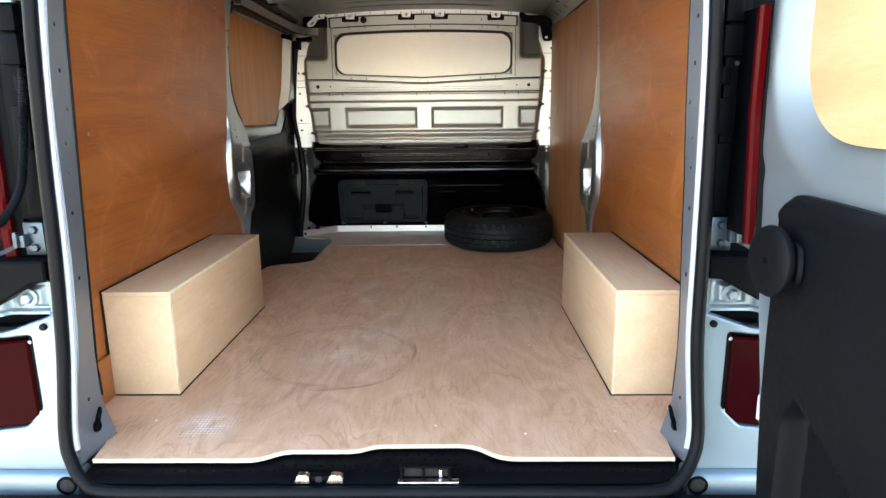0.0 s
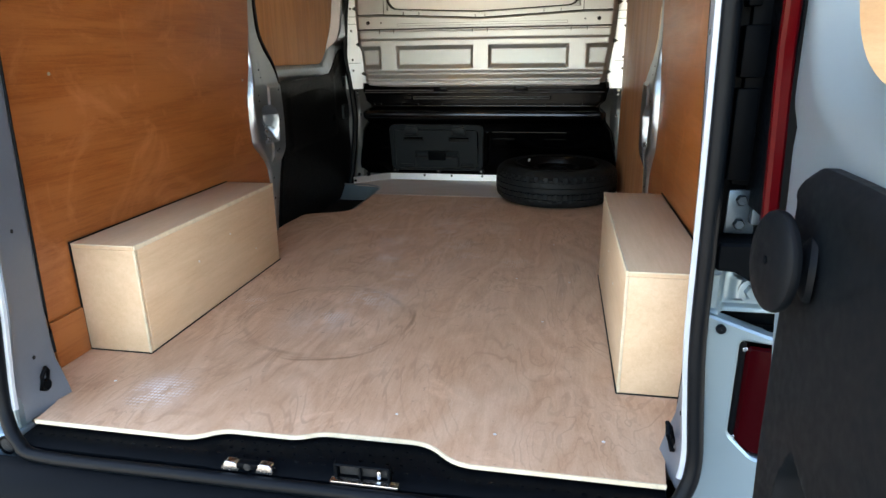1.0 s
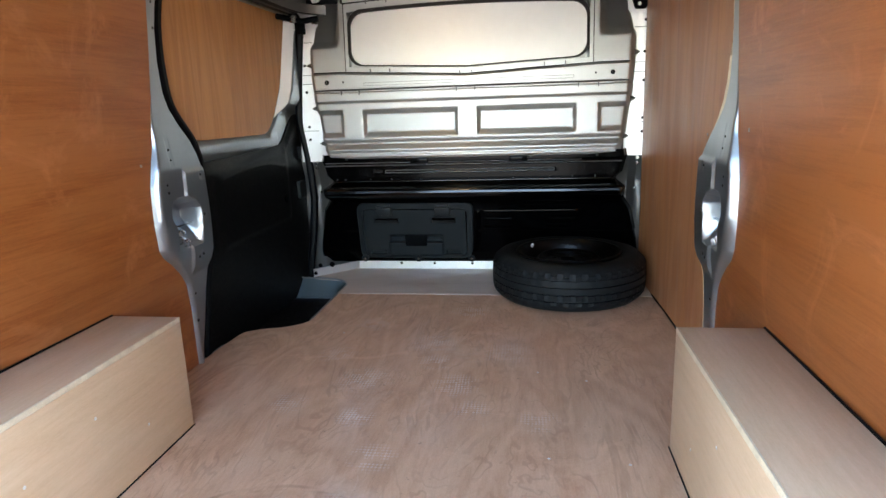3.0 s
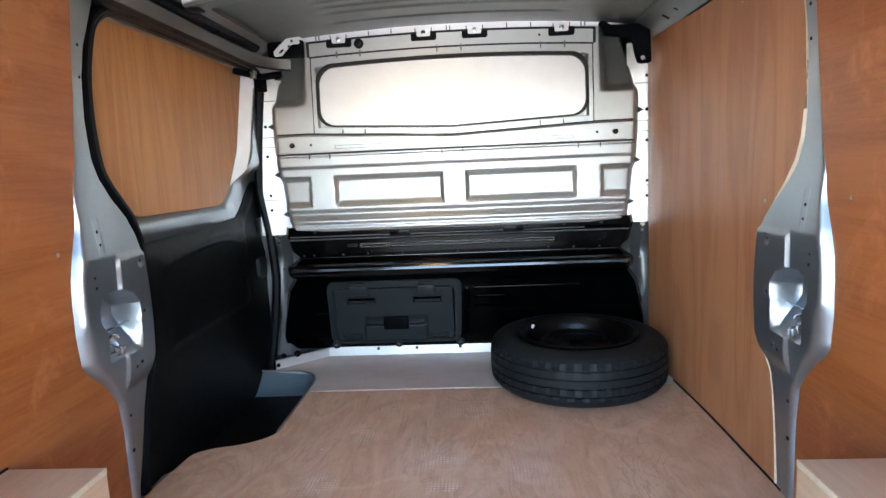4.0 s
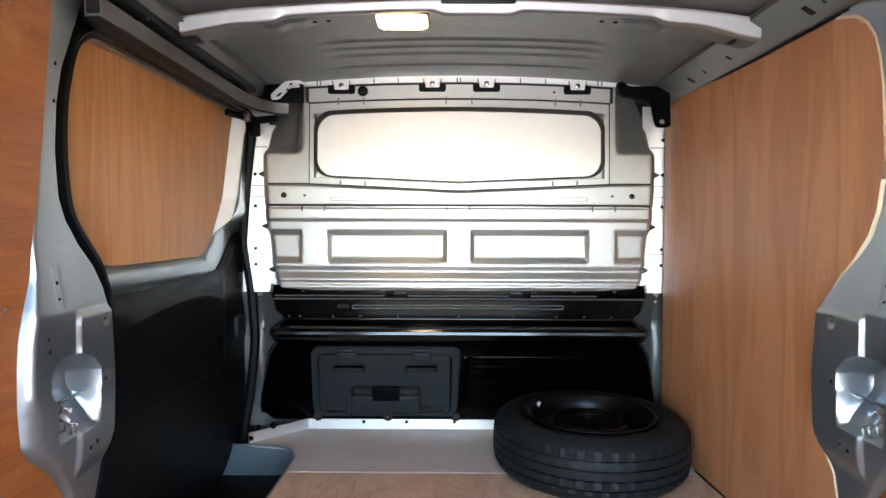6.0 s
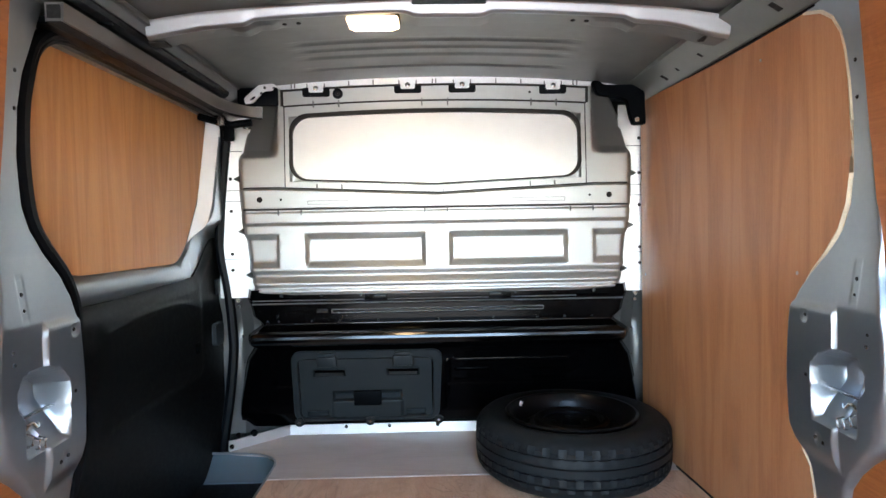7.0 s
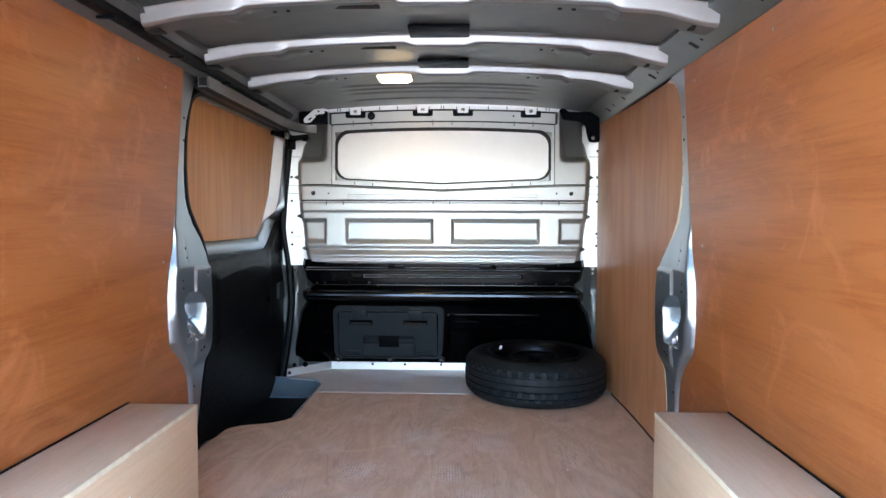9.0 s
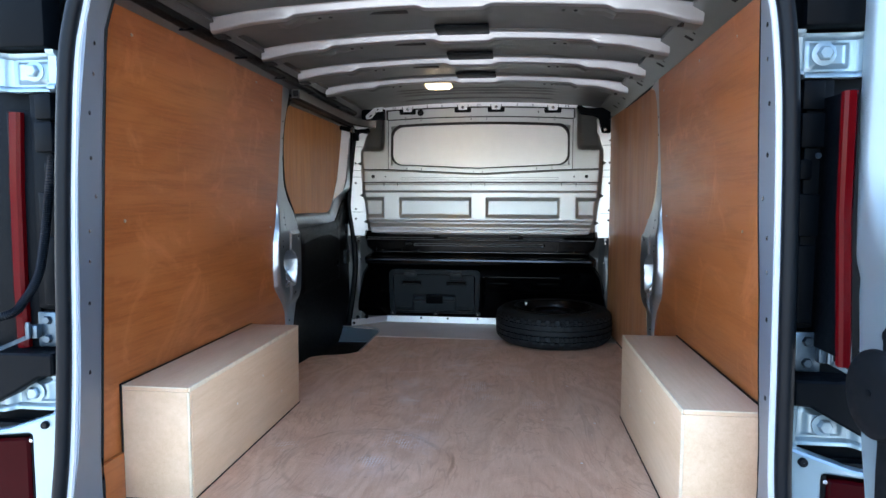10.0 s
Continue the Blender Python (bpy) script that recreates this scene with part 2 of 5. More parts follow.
GASKET = plain("dark_grey_gasket", (0.022, 0.020, 0.018), 0.5, 0.0, 0.25, 18, sheen=0.3)
TYRE = plain("tyre_rubber", (0.0070, 0.0092, 0.0108), 0.55, 0.0, 0.35, 25, 0.25, grain_scale=300, sheen=0.2)
RIM = plain("black_steel_rim", (0.0025, 0.0028, 0.0032), 0.32, 0.0, 0.2, 12, 0.05, 0.05, sheen=0.15)
CHECK_STEEL = plain("dull_zinc_plate", (0.065, 0.092, 0.118), 0.34, 0.85, 0.2, 40)
REAR_CARD = plain("rear_door_card_black", (0.0024, 0.0036, 0.0050), 0.5, 0.0, 0.2, 8, 0.3, grain_scale=700, sheen=0.1)
ZINC = plain("zinc_plate", (0.36, 0.37, 0.375), 0.32, 0.9, 0.15, 30)
STEEL = plain("bright_steel", (0.5, 0.505, 0.51), 0.25, 1.0, 0.1, 40)
WHITE_FLANGE = plain("pale_silver_flange", (0.85, 0.85, 0.85), 0.4, 0.85, 0.03, 8)
# white for the window return, painting the rear daylight that strikes it
RETURN_GLARE = plain("return_glare_white", (0.9, 0.91, 0.92), 0.35, 0.0, 0.02, 6)
LIP_WHITE = plain("pale_painted_lip", (0.52, 0.575, 0.63), 0.4, 0.2, 0.04, 6)
CREAM = plain("pale_satin_metal", (0.94, 0.925, 0.90), 0.58, 0.9, 0.03, 3, uneven=0.03)
RED_LENS = plain("red_lens", (0.05, 0.0010, 0.002), 0.15, 0.0, 0.1, 20, sheen=0.06)
DARK_RED = plain("dark_red_lens", (0.016, 0.0005, 0.0012), 0.15, 0.0, 0.1, 20, sheen=0.03)
CLEAR_LENS = plain("clear_lens", (0.75, 0.75, 0.76), 0.08, 0.0, 0.05, 20, 0.0, 1.0)
HOLE = plain("dark_hole", (0.006, 0.006, 0.006), 0.9, 0.0, 0.1)
ASPHALT = plain("pale_asphalt", (0.2, 0.195, 0.185), 0.85, 0.0, 0.35, 9, 0.6, grain_scale=120)
CAP = plain("valve_cap", (0.7, 0.7, 0.7), 0.4, 0.0, 0.05)


def glowing(name, strength):
    m, nodes, links, p = material(name)
    p.inputs["Base Color"].default_value = (0.8, 0.7, 0.5, 1)
    p.inputs["Emission Color"].default_value = (1.0, 0.70, 0.38, 1)
    p.inputs["Emission Strength"].default_value = strength
    return m


LAMP_GLOW, LAMP_RIM = glowing("lit_lens", 3.6), glowing("lens_rim", 0.22)


# ---- mesh helpers ----
def thing(name, at, label, category, group="", kind=""):
    e = new(name)
    e.empty_display_size = 0.05
    e.location = at
    return tagged(e, label, category, group, kind)


def part(name, bm, mat, parent=None, label="", smooth=True):
    me = bpy.data.meshes.new(name)
    bmesh.ops.recalc_face_normals(bm, faces=bm.faces)
    for f in bm.faces:
        f.smooth = smooth
    if smooth:
        for e in bm.edges:
            if len(e.link_faces) == 2 and e.calc_face_angle(0.0) > 0.6:
                e.smooth = False
    bm.to_mesh(me)
    bm.free()
    me.materials.append(mat)
    ob = new(name, me)
    if parent is not None:
        ob.parent = parent
        ob.matrix_parent_inverse = Matrix.Translation(-parent.location)
    if label:
        ob["label"] = label
    return ob


def add_box(bm, x0, x1, y0, y1, z0, z1, bevel=0.002, seg=2):
    r = bmesh.ops.create_cube(bm, size=1.0)
    for v in r["verts"]:
        v.co = Vector(((x0 + x1) / 2 + v.co.x * (x1 - x0), (y0 + y1) / 2 + v.co.y * (y1 - y0), (z0 + z1) / 2 + v.co.z * (z1 - z0)))
    if bevel:
        es = {e for v in r["verts"] for e in v.link_edges}
        bmesh.ops.bevel(bm, geom=list(es), offset=bevel, segments=seg, affect="EDGES", profile=0.5)
    return bm


def box(*a, **k):
    return add_box(bmesh.new(), *a, **k)


def grid(nu, nv, f, thick=None, bm=None):
    """A sheet of nu x nv cells through f(u, v), u and v from 0 to 1; thick: a vector to its back."""
    bm = bm or bmesh.new()
    front = [[bm.verts.new(f(i / nu, j / nv)) for j in range(nv + 1)] for i in range(nu + 1)]
    for i in range(nu):
        for j in range(nv):
            bm.faces.new((front[i][j], front[i + 1][j], front[i + 1][j + 1], front[i][j + 1]))
    if thick is not None:
        t = Vector(thick)
        rim = [front[i][0] for i in range(nu + 1)] + [front[nu][j] for j in range(1, nv + 1)] + [front[i][nv] for i in range(nu - 1, -1, -1)] + [front[0][j] for j in range(nv - 1, 0, -1)]
        twin = [[bm.verts.new(v.co + t) for v in row] for row in front]
        pair = {a: b for fr, tw in zip(front, twin) for a, b in zip(fr, tw)}
        for k in range(len(rim)):
            bm.faces.new((rim[k], rim[k - 1], pair[rim[k - 1]], pair[rim[k]]))
        for i in range(nu):
            for j in range(nv):
                bm.faces.new((twin[i][j + 1], twin[i + 1][j + 1], twin[i + 1][j], twin[i][j]))
    return bm


def rounded(points, r, seg=5):
    """A closed outline with its corners rounded; a point may carry its own radius."""
    out, n = [], len(points)
    for i in range(n):
        p = Vector(points[i][:2])
        rr = points[i][2] if len(points[i]) > 2 else r
        a, b = Vector(points[i - 1][:2]) - p, Vector(points[(i + 1) % n][:2]) - p
        d = min(rr, a.length * 0.48, b.length * 0.48)
        if d < 1e-5:
            out.append(tuple(p))
            continue
        s, e = p + a.normalized() * d, p + b.normalized() * d
        for k in range(seg + 1):
            t = k / seg
            q = s * (1 - t) ** 2 + p * 2 * t * (1 - t) + e * t * t
            out.append((q.x, q.y))
    return out


AXES = {"x": lambda a, b, d: (d, a, b), "y": lambda a, b, d: (a, d, b), "z": lambda a, b, d: (a, b, d)}


def plate(loops, axis, d0, d1, bevel=0.0):
    """A flat plate with an outline and holes, between d0 and d1 on an axis."""
    bm, put = bmesh.new(), AXES[axis]
    edges = []
    for loop in loops:
        vs = [bm.verts.new(put(a, b, d0)) for a, b in loop]
        edges += [bm.edges.new((vs[k], vs[(k + 1) % len(vs)])) for k in range(len(vs))]
    bmesh.ops.triangle_fill(bm, edges=edges, use_beauty=True, use_dissolve=False)
    shift = Vector(put(0, 0, d1 - d0))
    r = bmesh.ops.extrude_face_region(bm, geom=bm.faces[:] + bm.edges[:])
    bmesh.ops.translate(bm, vec=shift, verts=[g for g in r["geom"] if isinstance(g, bmesh.types.BMVert)])
    # close: the first faces stay as the back
    bmesh.ops.recalc_face_normals(bm, faces=bm.faces)
    if bevel:
        es = [e for e in bm.edges if len(e.link_faces) == 2 and e.calc_face_angle(0) > 1.2]
        bmesh.ops.bevel(bm, geom=es, offset=bevel, segments=1, affect="EDGES")
    return bm


def smooth_line(points, n=6, closed=False):
    """Catmull-Rom through the points."""
    pts = [Vector(p) for p in points]
    out, m = [], len(pts)
    for i in range(m if closed else m - 1):
        if closed:
            a, b, c, d = pts[i - 1], pts[i], pts[(i + 1) % m], pts[(i + 2) % m]
        else:
            a, b, c, d = pts[max(i - 1, 0)], pts[i], pts[i + 1], pts[min(i + 2, m - 1)]
        for k in range(n):
            t = k / n
            out.append(0.5 * (2 * b + (c - a) * t + (2 * a - 5 * b + 4 * c - d) * t * t + (3 * b - a - 3 * c + d) * t ** 3))
    if not closed:
        out.append(pts[-1])
    return out


def tube(points, r, n=8, closed=False, flat=1.0, up=(0, 0, 1), section=None, bm=None):
    """A sweep along the points; section: outline pairs (side, up) in place of a round one."""
    bm = bm or bmesh.new()
    pts = [Vector(p) for p in points]
    sec = section or [(r * math.cos(2 * math.pi * k / n), r * flat * math.sin(2 * math.pi * k / n)) for k in range(n)]
    rings, m = [], len(pts)
    for i, p in enumerate(pts):
        d = (pts[(i + 1) % m] - pts[i - 1]) if closed else (pts[min(i + 1, m - 1)] - pts[max(i - 1, 0)])
        d.normalize()
        side = d.cross(Vector(up))
        if side.length < 1e-4:
            side = d.cross(Vector((1, 0, 0)))
        side.normalize()
        top = side.cross(d)
        rings.append([bm.verts.new(p + side * a + top * b) for a, b in sec])
    k = len(sec)
    for i in range(m if closed else m - 1):
        a, b = rings[i], rings[(i + 1) % m]
        for j in range(k):
            bm.faces.new((a[j], a[(j + 1) % k], b[(j + 1) % k], b[j]))
    if not closed:
        bm.faces.new(rings[0])
        bm.faces.new(rings[-1])
    return bm


def lathe(profile, n=64, centre=(0, 0, 0), closed=False, bm=None):
    """Turns (radius, height) pairs about z."""
    bm = bm or bmesh.new()
    c = Vector(centre)
    rings = [[bm.verts.new(c + Vector((r * math.cos(2 * math.pi * k / n), r * math.sin(2 * math.pi * k / n), z))) for k in range(n)] for r, z in profile]
    pairs = list(zip(rings, rings[1:])) + ([(rings[-1], rings[0])] if closed else [])
    for a, b in pairs:
        for k in range(n):
            bm.faces.new((a[k], a[(k + 1) % n], b[(k + 1) % n], b[k]))
    return bm


def disc(at, axis, r, h, n=14, dome=0.3, bm=None):
    """A low domed button that stands h along the axis from at."""
    bm = bm or bmesh.new()
    turn = Vector((0, 0, 1)).rotation_difference(Vector(axis)).to_matrix().to_4x4()
    before = set(bm.verts)
    lathe([(r, 0), (r, h * (1 - dome)), (r * 0.8, h), (0.0005, h * 1.02)], n, bm=bm)
    bmesh.ops.transform(bm, matrix=Matrix.Translation(at) @ turn, verts=[v for v in bm.verts if v not in before])
    return bm


def lerp(pairs, z):
    if z <= pairs[0][0]:
        return pairs[0][1]
    for (a, p), (b, q) in zip(pairs, pairs[1:]):
        if z <= b:
            return p + (q - p) * (z - a) / (b - a)
    return pairs[-1][1]


def ease(a, b, x):
    t = min(1, max(0, (x - a) / (b - a)))
    return t * t * (3 - 2 * t)


def inside(x, z, x0, x1, z0, z1, s):
    """1 within a rectangle, falling to 0 over s outside of it."""
    d = max(x0 - x, x - x1, z0 - z, z - z1)
    return 1 - ease(0, s, d)


# ---- the setting: ground, body shell, floor, roof ----
GROUND, BACK, FRONT = -0.56, 1.29, 4.12


def ply_x(z):
    """Half width between the lining boards at height z."""
    return lerp([(0, 0.796), (0.5, 0.79), (0.9, 0.785), (1.1, 0.78), (1.28, 0.774)], z)


tagged(part("ground", grid(40, 40, lambda u, v: Vector(((u - 0.5) * 900, (v - 0.5) * 900, GROUND))), ASPHALT),
       "pale worn asphalt ground behind the parked van", "ground", kind="structure")


def shell_section(inner):
    k = 0.0 if inner else 0.035
    return [(0.90 + k, GROUND), (0.92 + k, -0.2), (0.93 + k, 0.3), (0.93 + k, 0.75), (0.92 + k, 1.15), (0.90 + k, 1.36), (0.90 + k, 1.42)]


def side_shell(s):
    a, b = shell_section(True), shell_section(False)
    outline = [(s * x, z) for x, z in a] + [(s * x, z) for x, z in reversed(b)]
    return plate([outline], "y", BACK + 0.04, FRONT + 0.03)


for s, side in ((-1, "left"), (1, "right")):
    tagged(part("wall_" + side, side_shell(s), SILVER_OUT, smooth=False), "silver painted outer side of the van body", "wall", kind="structure")
tagged(part("wall_front", box(-0.925, 0.925, FRONT + 0.002, FRONT + 0.028, GROUND + 0.002, 1.40), PRIMER), "bare painted panel closing the cab side", "wall", kind="structure")


def roof_z(x):
    return 1.361 - 0.040 * (min(abs(x), 0.78) / 0.72) ** 2


def roof_surface(u, v):
    x, y = (u - 0.5) * 1.92, BACK + 0.03 + v * (FRONT - BACK)
    z = roof_z(x) - 0.014 * ease(3.4, 3.85, y)
    # pressed beads across the roof between the bows
    for bay in (1.42, 1.80, 2.18, 2.56, 2.94):
        for a in (0.15, 0.215, 0.285):
            z += 0.006 * inside(x, y, -0.40, 0.40, bay + a - 0.015, bay + a + 0.015, 0.004)
    for a in (3.432, 3.497, 3.567, 3.685):
        z += 0.006 * inside(x, y, -0.40, 0.40, a - 0.015, a + 0.015, 0.004)
    return Vector((x, y, z))


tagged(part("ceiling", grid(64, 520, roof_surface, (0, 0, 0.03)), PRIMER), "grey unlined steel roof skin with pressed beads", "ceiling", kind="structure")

# steel pan under the boards
tagged(part("floor", box(-0.93, 0.93, BACK - 0.01, FRONT, -0.2, -0.16), PRIMER), "painted steel load floor under the boards", "floor", kind="structure")
tagged(part("floor_pan", plate([[(-0.561, 1.39), (0.9, 1.39), (0.9, 4.1), (-0.561, 4.1)]], "z", -0.06, -0.0145), PRIMER), "silver pressed steel pan below the plywood floor", "floor", kind="structure")
tagged(part("floor_pan_side", plate([[(-0.9, 1.39), (-0.563, 1.39), (-0.563, 3.2), (-0.75, 3.08), (-0.9, 2.9)]], "z", -0.06, -0.0145), PRIMER), "silver steel pan below the plywood floor", "floor", kind="structure")

# plywood floor: a large rear board with a shaped back edge, a paler board before the bulkhead
rear_edge = [(-0.662, 1.292, 0.0), (-0.28, 1.292, 0.03), (-0.232, 1.328, 0.03), (-0.062, 1.328, 0.04), (-0.02, 1.351, 0.04), (0.212, 1.353, 0.05), (0.272, 1.296, 0.04), (0.665, 1.296, 0.0)]
well_edge = [(-0.570, 3.576, 0.0), (-0.571, 3.228, 0.012), (-0.592, 3.188, 0.03), (-0.65, 3.144, 0.06), (-0.73, 3.122, 0.05), (-0.785, 3.09, 0.04), (-0.80, 2.9, 0.0)]
outline = rounded(rear_edge + [(0.672, 1.36, 0.0), (0.69, 1.41, 0.0), (0.79, 1.47, 0.0), (0.803, 1.48, 0.0), (0.806, 2.8, 0.0), (0.80, 3.576, 0.0)] + well_edge + [(-0.8, 1.48, 0.0), (-0.79, 1.47, 0.0), (-0.69, 1.41, 0.0), (-0.672, 1.36, 0.0)], 0.0, 6)
floor_board = part("floor_board", plate([outline], "z", -0.009, 0.0, 0.0012), FLOOR_PLY, smooth=False)
tagged(floor_board, "reddish-brown scuffed plywood load floor with a stain ring", "plywood floor", kind="structure")
# pale sawn edge of that board
edge_line = [Vector((x, y - 0.0015, -0.0045)) for x, y in rounded(rear_edge, 0.0, 6)][:-1]
edge_line = [v for k, v in enumerate(edge_line) if k == 0 or (v - edge_line[k - 1]).length > 1e-4] + [Vector((0.665, 1.2945, -0.0045))]
part("sawn_edge", tube(edge_line, 0, section=[(-0.0015, -0.0048), (0.0015, -0.0048), (0.0015, 0.0047), (-0.0015, 0.0047)]), CUT_EDGE, floor_board, "pale sawn plywood edge", smooth=False)
for a in ((-0.6, 1.47), (0.12, 1.44), (0.34, 1.40), (0.42, 1.98), (0.5, 2.32), (0.32, 2.33), (0.3, 2.8), (-0.4, 3.1), (0.44, 2.75), (0.56, 1.41)):
    part("screw", disc((a[0], a[1], 0.0), (0, 0, 1), 0.0036, 0.0012, 10), CAP, floor_board, "zinc screw head")

front_outline = [(-0.570, 3.582), (0.795, 3.582), (0.785, 4.010), (-0.594, 4.010), (-0.770, 3.846), (-0.765, 3.832), (-0.71, 3.824), (-0.64, 3.808), (-0.595, 3.775), (-0.570, 3.72)]
bm = plate([front_outline], "z", -0.010, 0.001, 0.001)
tagged(part("floor_board_front", bm, BOARD_PLY, smooth=False), "greyish pale plywood board in front of the bulkhead", "plywood floor", kind="structure")

# step well behind the sliding door
well = thing("step_well", (-0.7, 3.4, -0.1), "black moulded step well with a bare metal end", "step well", kind="structure")
part("tread", grid(20, 30, lambda u, v: Vector((-0.9 + 0.329 * u, 2.9 + 0.85 * v, -0.075 + 0.02 * ease(0.8, 1.0, u))), (0, 0, -0.02)), CARD, well)
part("end_panel", grid(24, 20, lambda u, v: Vector((-0.9 + 0.329 * u, 3.735 + (0.10 - 0.10 * ease(0.72, 1.0, u)) * v, -0.070 + 0.066 * v ** 1.3 + 0.055 * ease(0.86, 1, u) * (1 - v))), (0, 0, -0.02)), SILVER_OUT, well, "bare silver pressed step end")
part("lip", tube(smooth_line([(-0.577, 3.235, -0.003), (-0.575, 3.6, -0.003), (-0.576, 3.715, 0.0), (-0.60, 3.768, 0.001), (-0.645, 3.80, 0.002), (-0.71, 3.816, 0.002), (-0.84, 3.826, 0.002)], 6), 0.004, 6), ZINC, well, "thin metal edge trim")
part("riser", box(-0.569, -0.563, 3.0, 3.8, -0.16, -0.0148, bevel=0), CARD, well)

# roof bows
def roof_bow():
    bow = thing("roof_bow", (0, 0, 1.34), "pale silver pressed steel roof bow under the roof skin", "roof bow", "roof bows", "structure")

    def surface(u, v):
        x = -0.702 + 1.424 * u
        ax = abs(x)
        drop = 0.036 + (0.014 if x > 0 else 0.004) * ease(0.56, 0.72, ax) - 0.011 * inside(x, 0, -0.44, 0.46, -1, 1, 0.03) + 0.011 * inside(x, 0, -0.05, 0.11, -1, 1, 0.03)
        top = roof_z(x) - 0.002
        top -= 0.006 * ease(0.56, 0.72, ax)
        y, d = lerp([(0, 0), (0.1, 0.004), (0.38, 0.012), (0.5, 0.022), (0.9, 0.10), (1.0, 0.115)], v), lerp([(0, 0), (0.1, 0.12), (0.38, 0.86), (0.5, 1.0), (0.9, 0.92), (1.0, 0.1)], v)
        dent = 0.008 * (inside(x, y, 0.40, 0.49, 0.04, 0.08, 0.012) + inside(x, y, -0.49, -0.40, 0.04, 0.08, 0.012)) * (1 if 0.5 <= v <= 0.92 else 0)
        return Vector((x, y, top - drop * d - dent))
    # one steel channel: light on the web, shade painted dark on the underside
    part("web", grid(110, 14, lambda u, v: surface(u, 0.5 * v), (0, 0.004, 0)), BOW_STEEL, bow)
    part("flange", grid(110, 18, lambda u, v: surface(u, 0.5 + 0.5 * v), (0, 0, 0.004)), PRIMER, bow, "bow underside in a darker grey for its shade")
    for s in (-1, 1):
        part("gap", box(s * 0.688 - 0.020, s * 0.688 + 0.020, 0.036, 0.078, 1.272, 1.278, bevel=0.0005), HOLE, bow, "dark punched opening")
        for a in (0.345, 0.38, 0.52):
            part("hole", disc((s * a, 0.062, roof_z(a) - 0.026), (0, 0, -1), 0.006, 0.003, 8), HOLE, bow)
    return bow


bow = roof_bow()
bow.location.y = 1.965
bows = [bow] + [copy_thing(bow, Matrix.Translation((0, y, 1.34))) for y in (2.345, 2.725, 3.11)]
for b, ahead in zip(bows, bows[1:]):
    y = b.location.y
    part("slot", box(-0.24, -0.11, y + 0.045, y + 0.072, roof_z(0.1) - 0.029, roof_z(0.1) - 0.022, bevel=0.001), HOLE, b, "dark block drawn as a shaded slot")
    part("pad", box(-0.06, 0.12, ahead.location.y - 0.10, ahead.location.y - 0.004, roof_z(0.1) - 0.016, roof_z(0.1) - 0.004, bevel=0.003), RUBBER, b, "black foam pad on the roof skin")
part("pad", box(-0.06, 0.12, 1.965 - 0.10, 1.965 - 0.004, roof_z(0.1) - 0.016, roof_z(0.1) - 0.004, bevel=0.003), RUBBER, bows[0], "black foam pad on the roof skin")

lamp = thing("cargo_lamp", (-0.16, 3.175, 1.33), "lit rectangular warm cargo lamp on the front roof bow", "ceiling lamp")
part("housing", box(-0.228, -0.090, 3.130, 3.222, 1.333, 1.345, bevel=0.003), BLACK_PLASTIC, lamp)
part("lens", box(-0.224, -0.094, 3.140, 3.218, 1.318, 1.334, bevel=0.008, seg=3), LAMP_RIM, lamp, "frosted lens rim")
part("diffuser", box(-0.210, -0.108, 3.150, 3.206, 1.3145, 1.3168, bevel=0.0008), LAMP_GLOW, lamp, "lit lens face")


# cant rails
RAIL = [(0.83, 1.258), (0.774, 1.259), (0.762, 1.266), (0.722, 1.290), (0.69, 1.308), (0.69, 1.322), (0.73, 1.332), (0.84, 1.330)]
rail = part("cant_rail_right", plate([RAIL], "y", 1.50, 3.88, 0.002), RAIL_STEEL, smooth=False)
tagged(rail, "grey painted box rail along the roof edge, punched with holes", "roof rail", kind="structure")
nrm = Vector((-0.52, 0, -0.86)).normalized()
for y, r in ((3.60, 0.011), (3.495, 0.006), (3.336, 0.007), (2.955, 0.012), (2.90, 0.004), (2.575, 0.012), (2.52, 0.004), (2.195, 0.012), (2.14, 0.004), (1.815, 0.012)):
    hole = add_box(bmesh.new(), -r * 1.2, r * 1.2, -r * 0.7, r * 0.8, 0, 0.0012, bevel=0.0)
    bmesh.ops.transform(hole, matrix=Matrix.Translation((0.741, y, 1.2787)) @ Vector((0, 0, 1)).rotation_difference(nrm).to_matrix().to_4x4(), verts=hole.verts)
    part("hole", hole, HOLE, rail, smooth=False)
part("gap_strip", box(0.778, 0.7875, 2.88, 3.87, 1.2535, 1.2575, bevel=0.001), RUBBER, rail, "dark gap above the panel")
rail = part("cant_rail_left", plate([[(-x, z) for x, z in RAIL]], "y", 1.50, 3.88, 0.002), DARK_TRIM, smooth=False)
tagged(rail, "grey painted box rail above the sliding door", "roof rail", kind="structure")
duct = thing("wiring_duct", (-0.73, 2.7, 1.28), "black wiring duct along the roof rail above the side door", "wiring duct")
part("trough", tube([(-0.738, y, 1.286 + 0.002 * math.sin(9 * y)) for y in np.linspace(1.6, 3.78, 50)], 0.022, 10, flat=0.85), CARD, duct)
part("cover_strip", tube([(-0.70, y, 1.308) for y in np.linspace(1.6, 3.8, 12)], 0, section=[(-0.012, -0.004), (0.012, -0.004), (0.01, 0.006), (-0.01, 0.006)]), DARK_TRIM, duct)
for y in (1.9, 2.26, 2.62, 2.98, 3.4):
    part("strap", box(-0.76, -0.715, y, y + 0.012, 1.264, 1.270, bevel=0.001), RUBBER, duct)


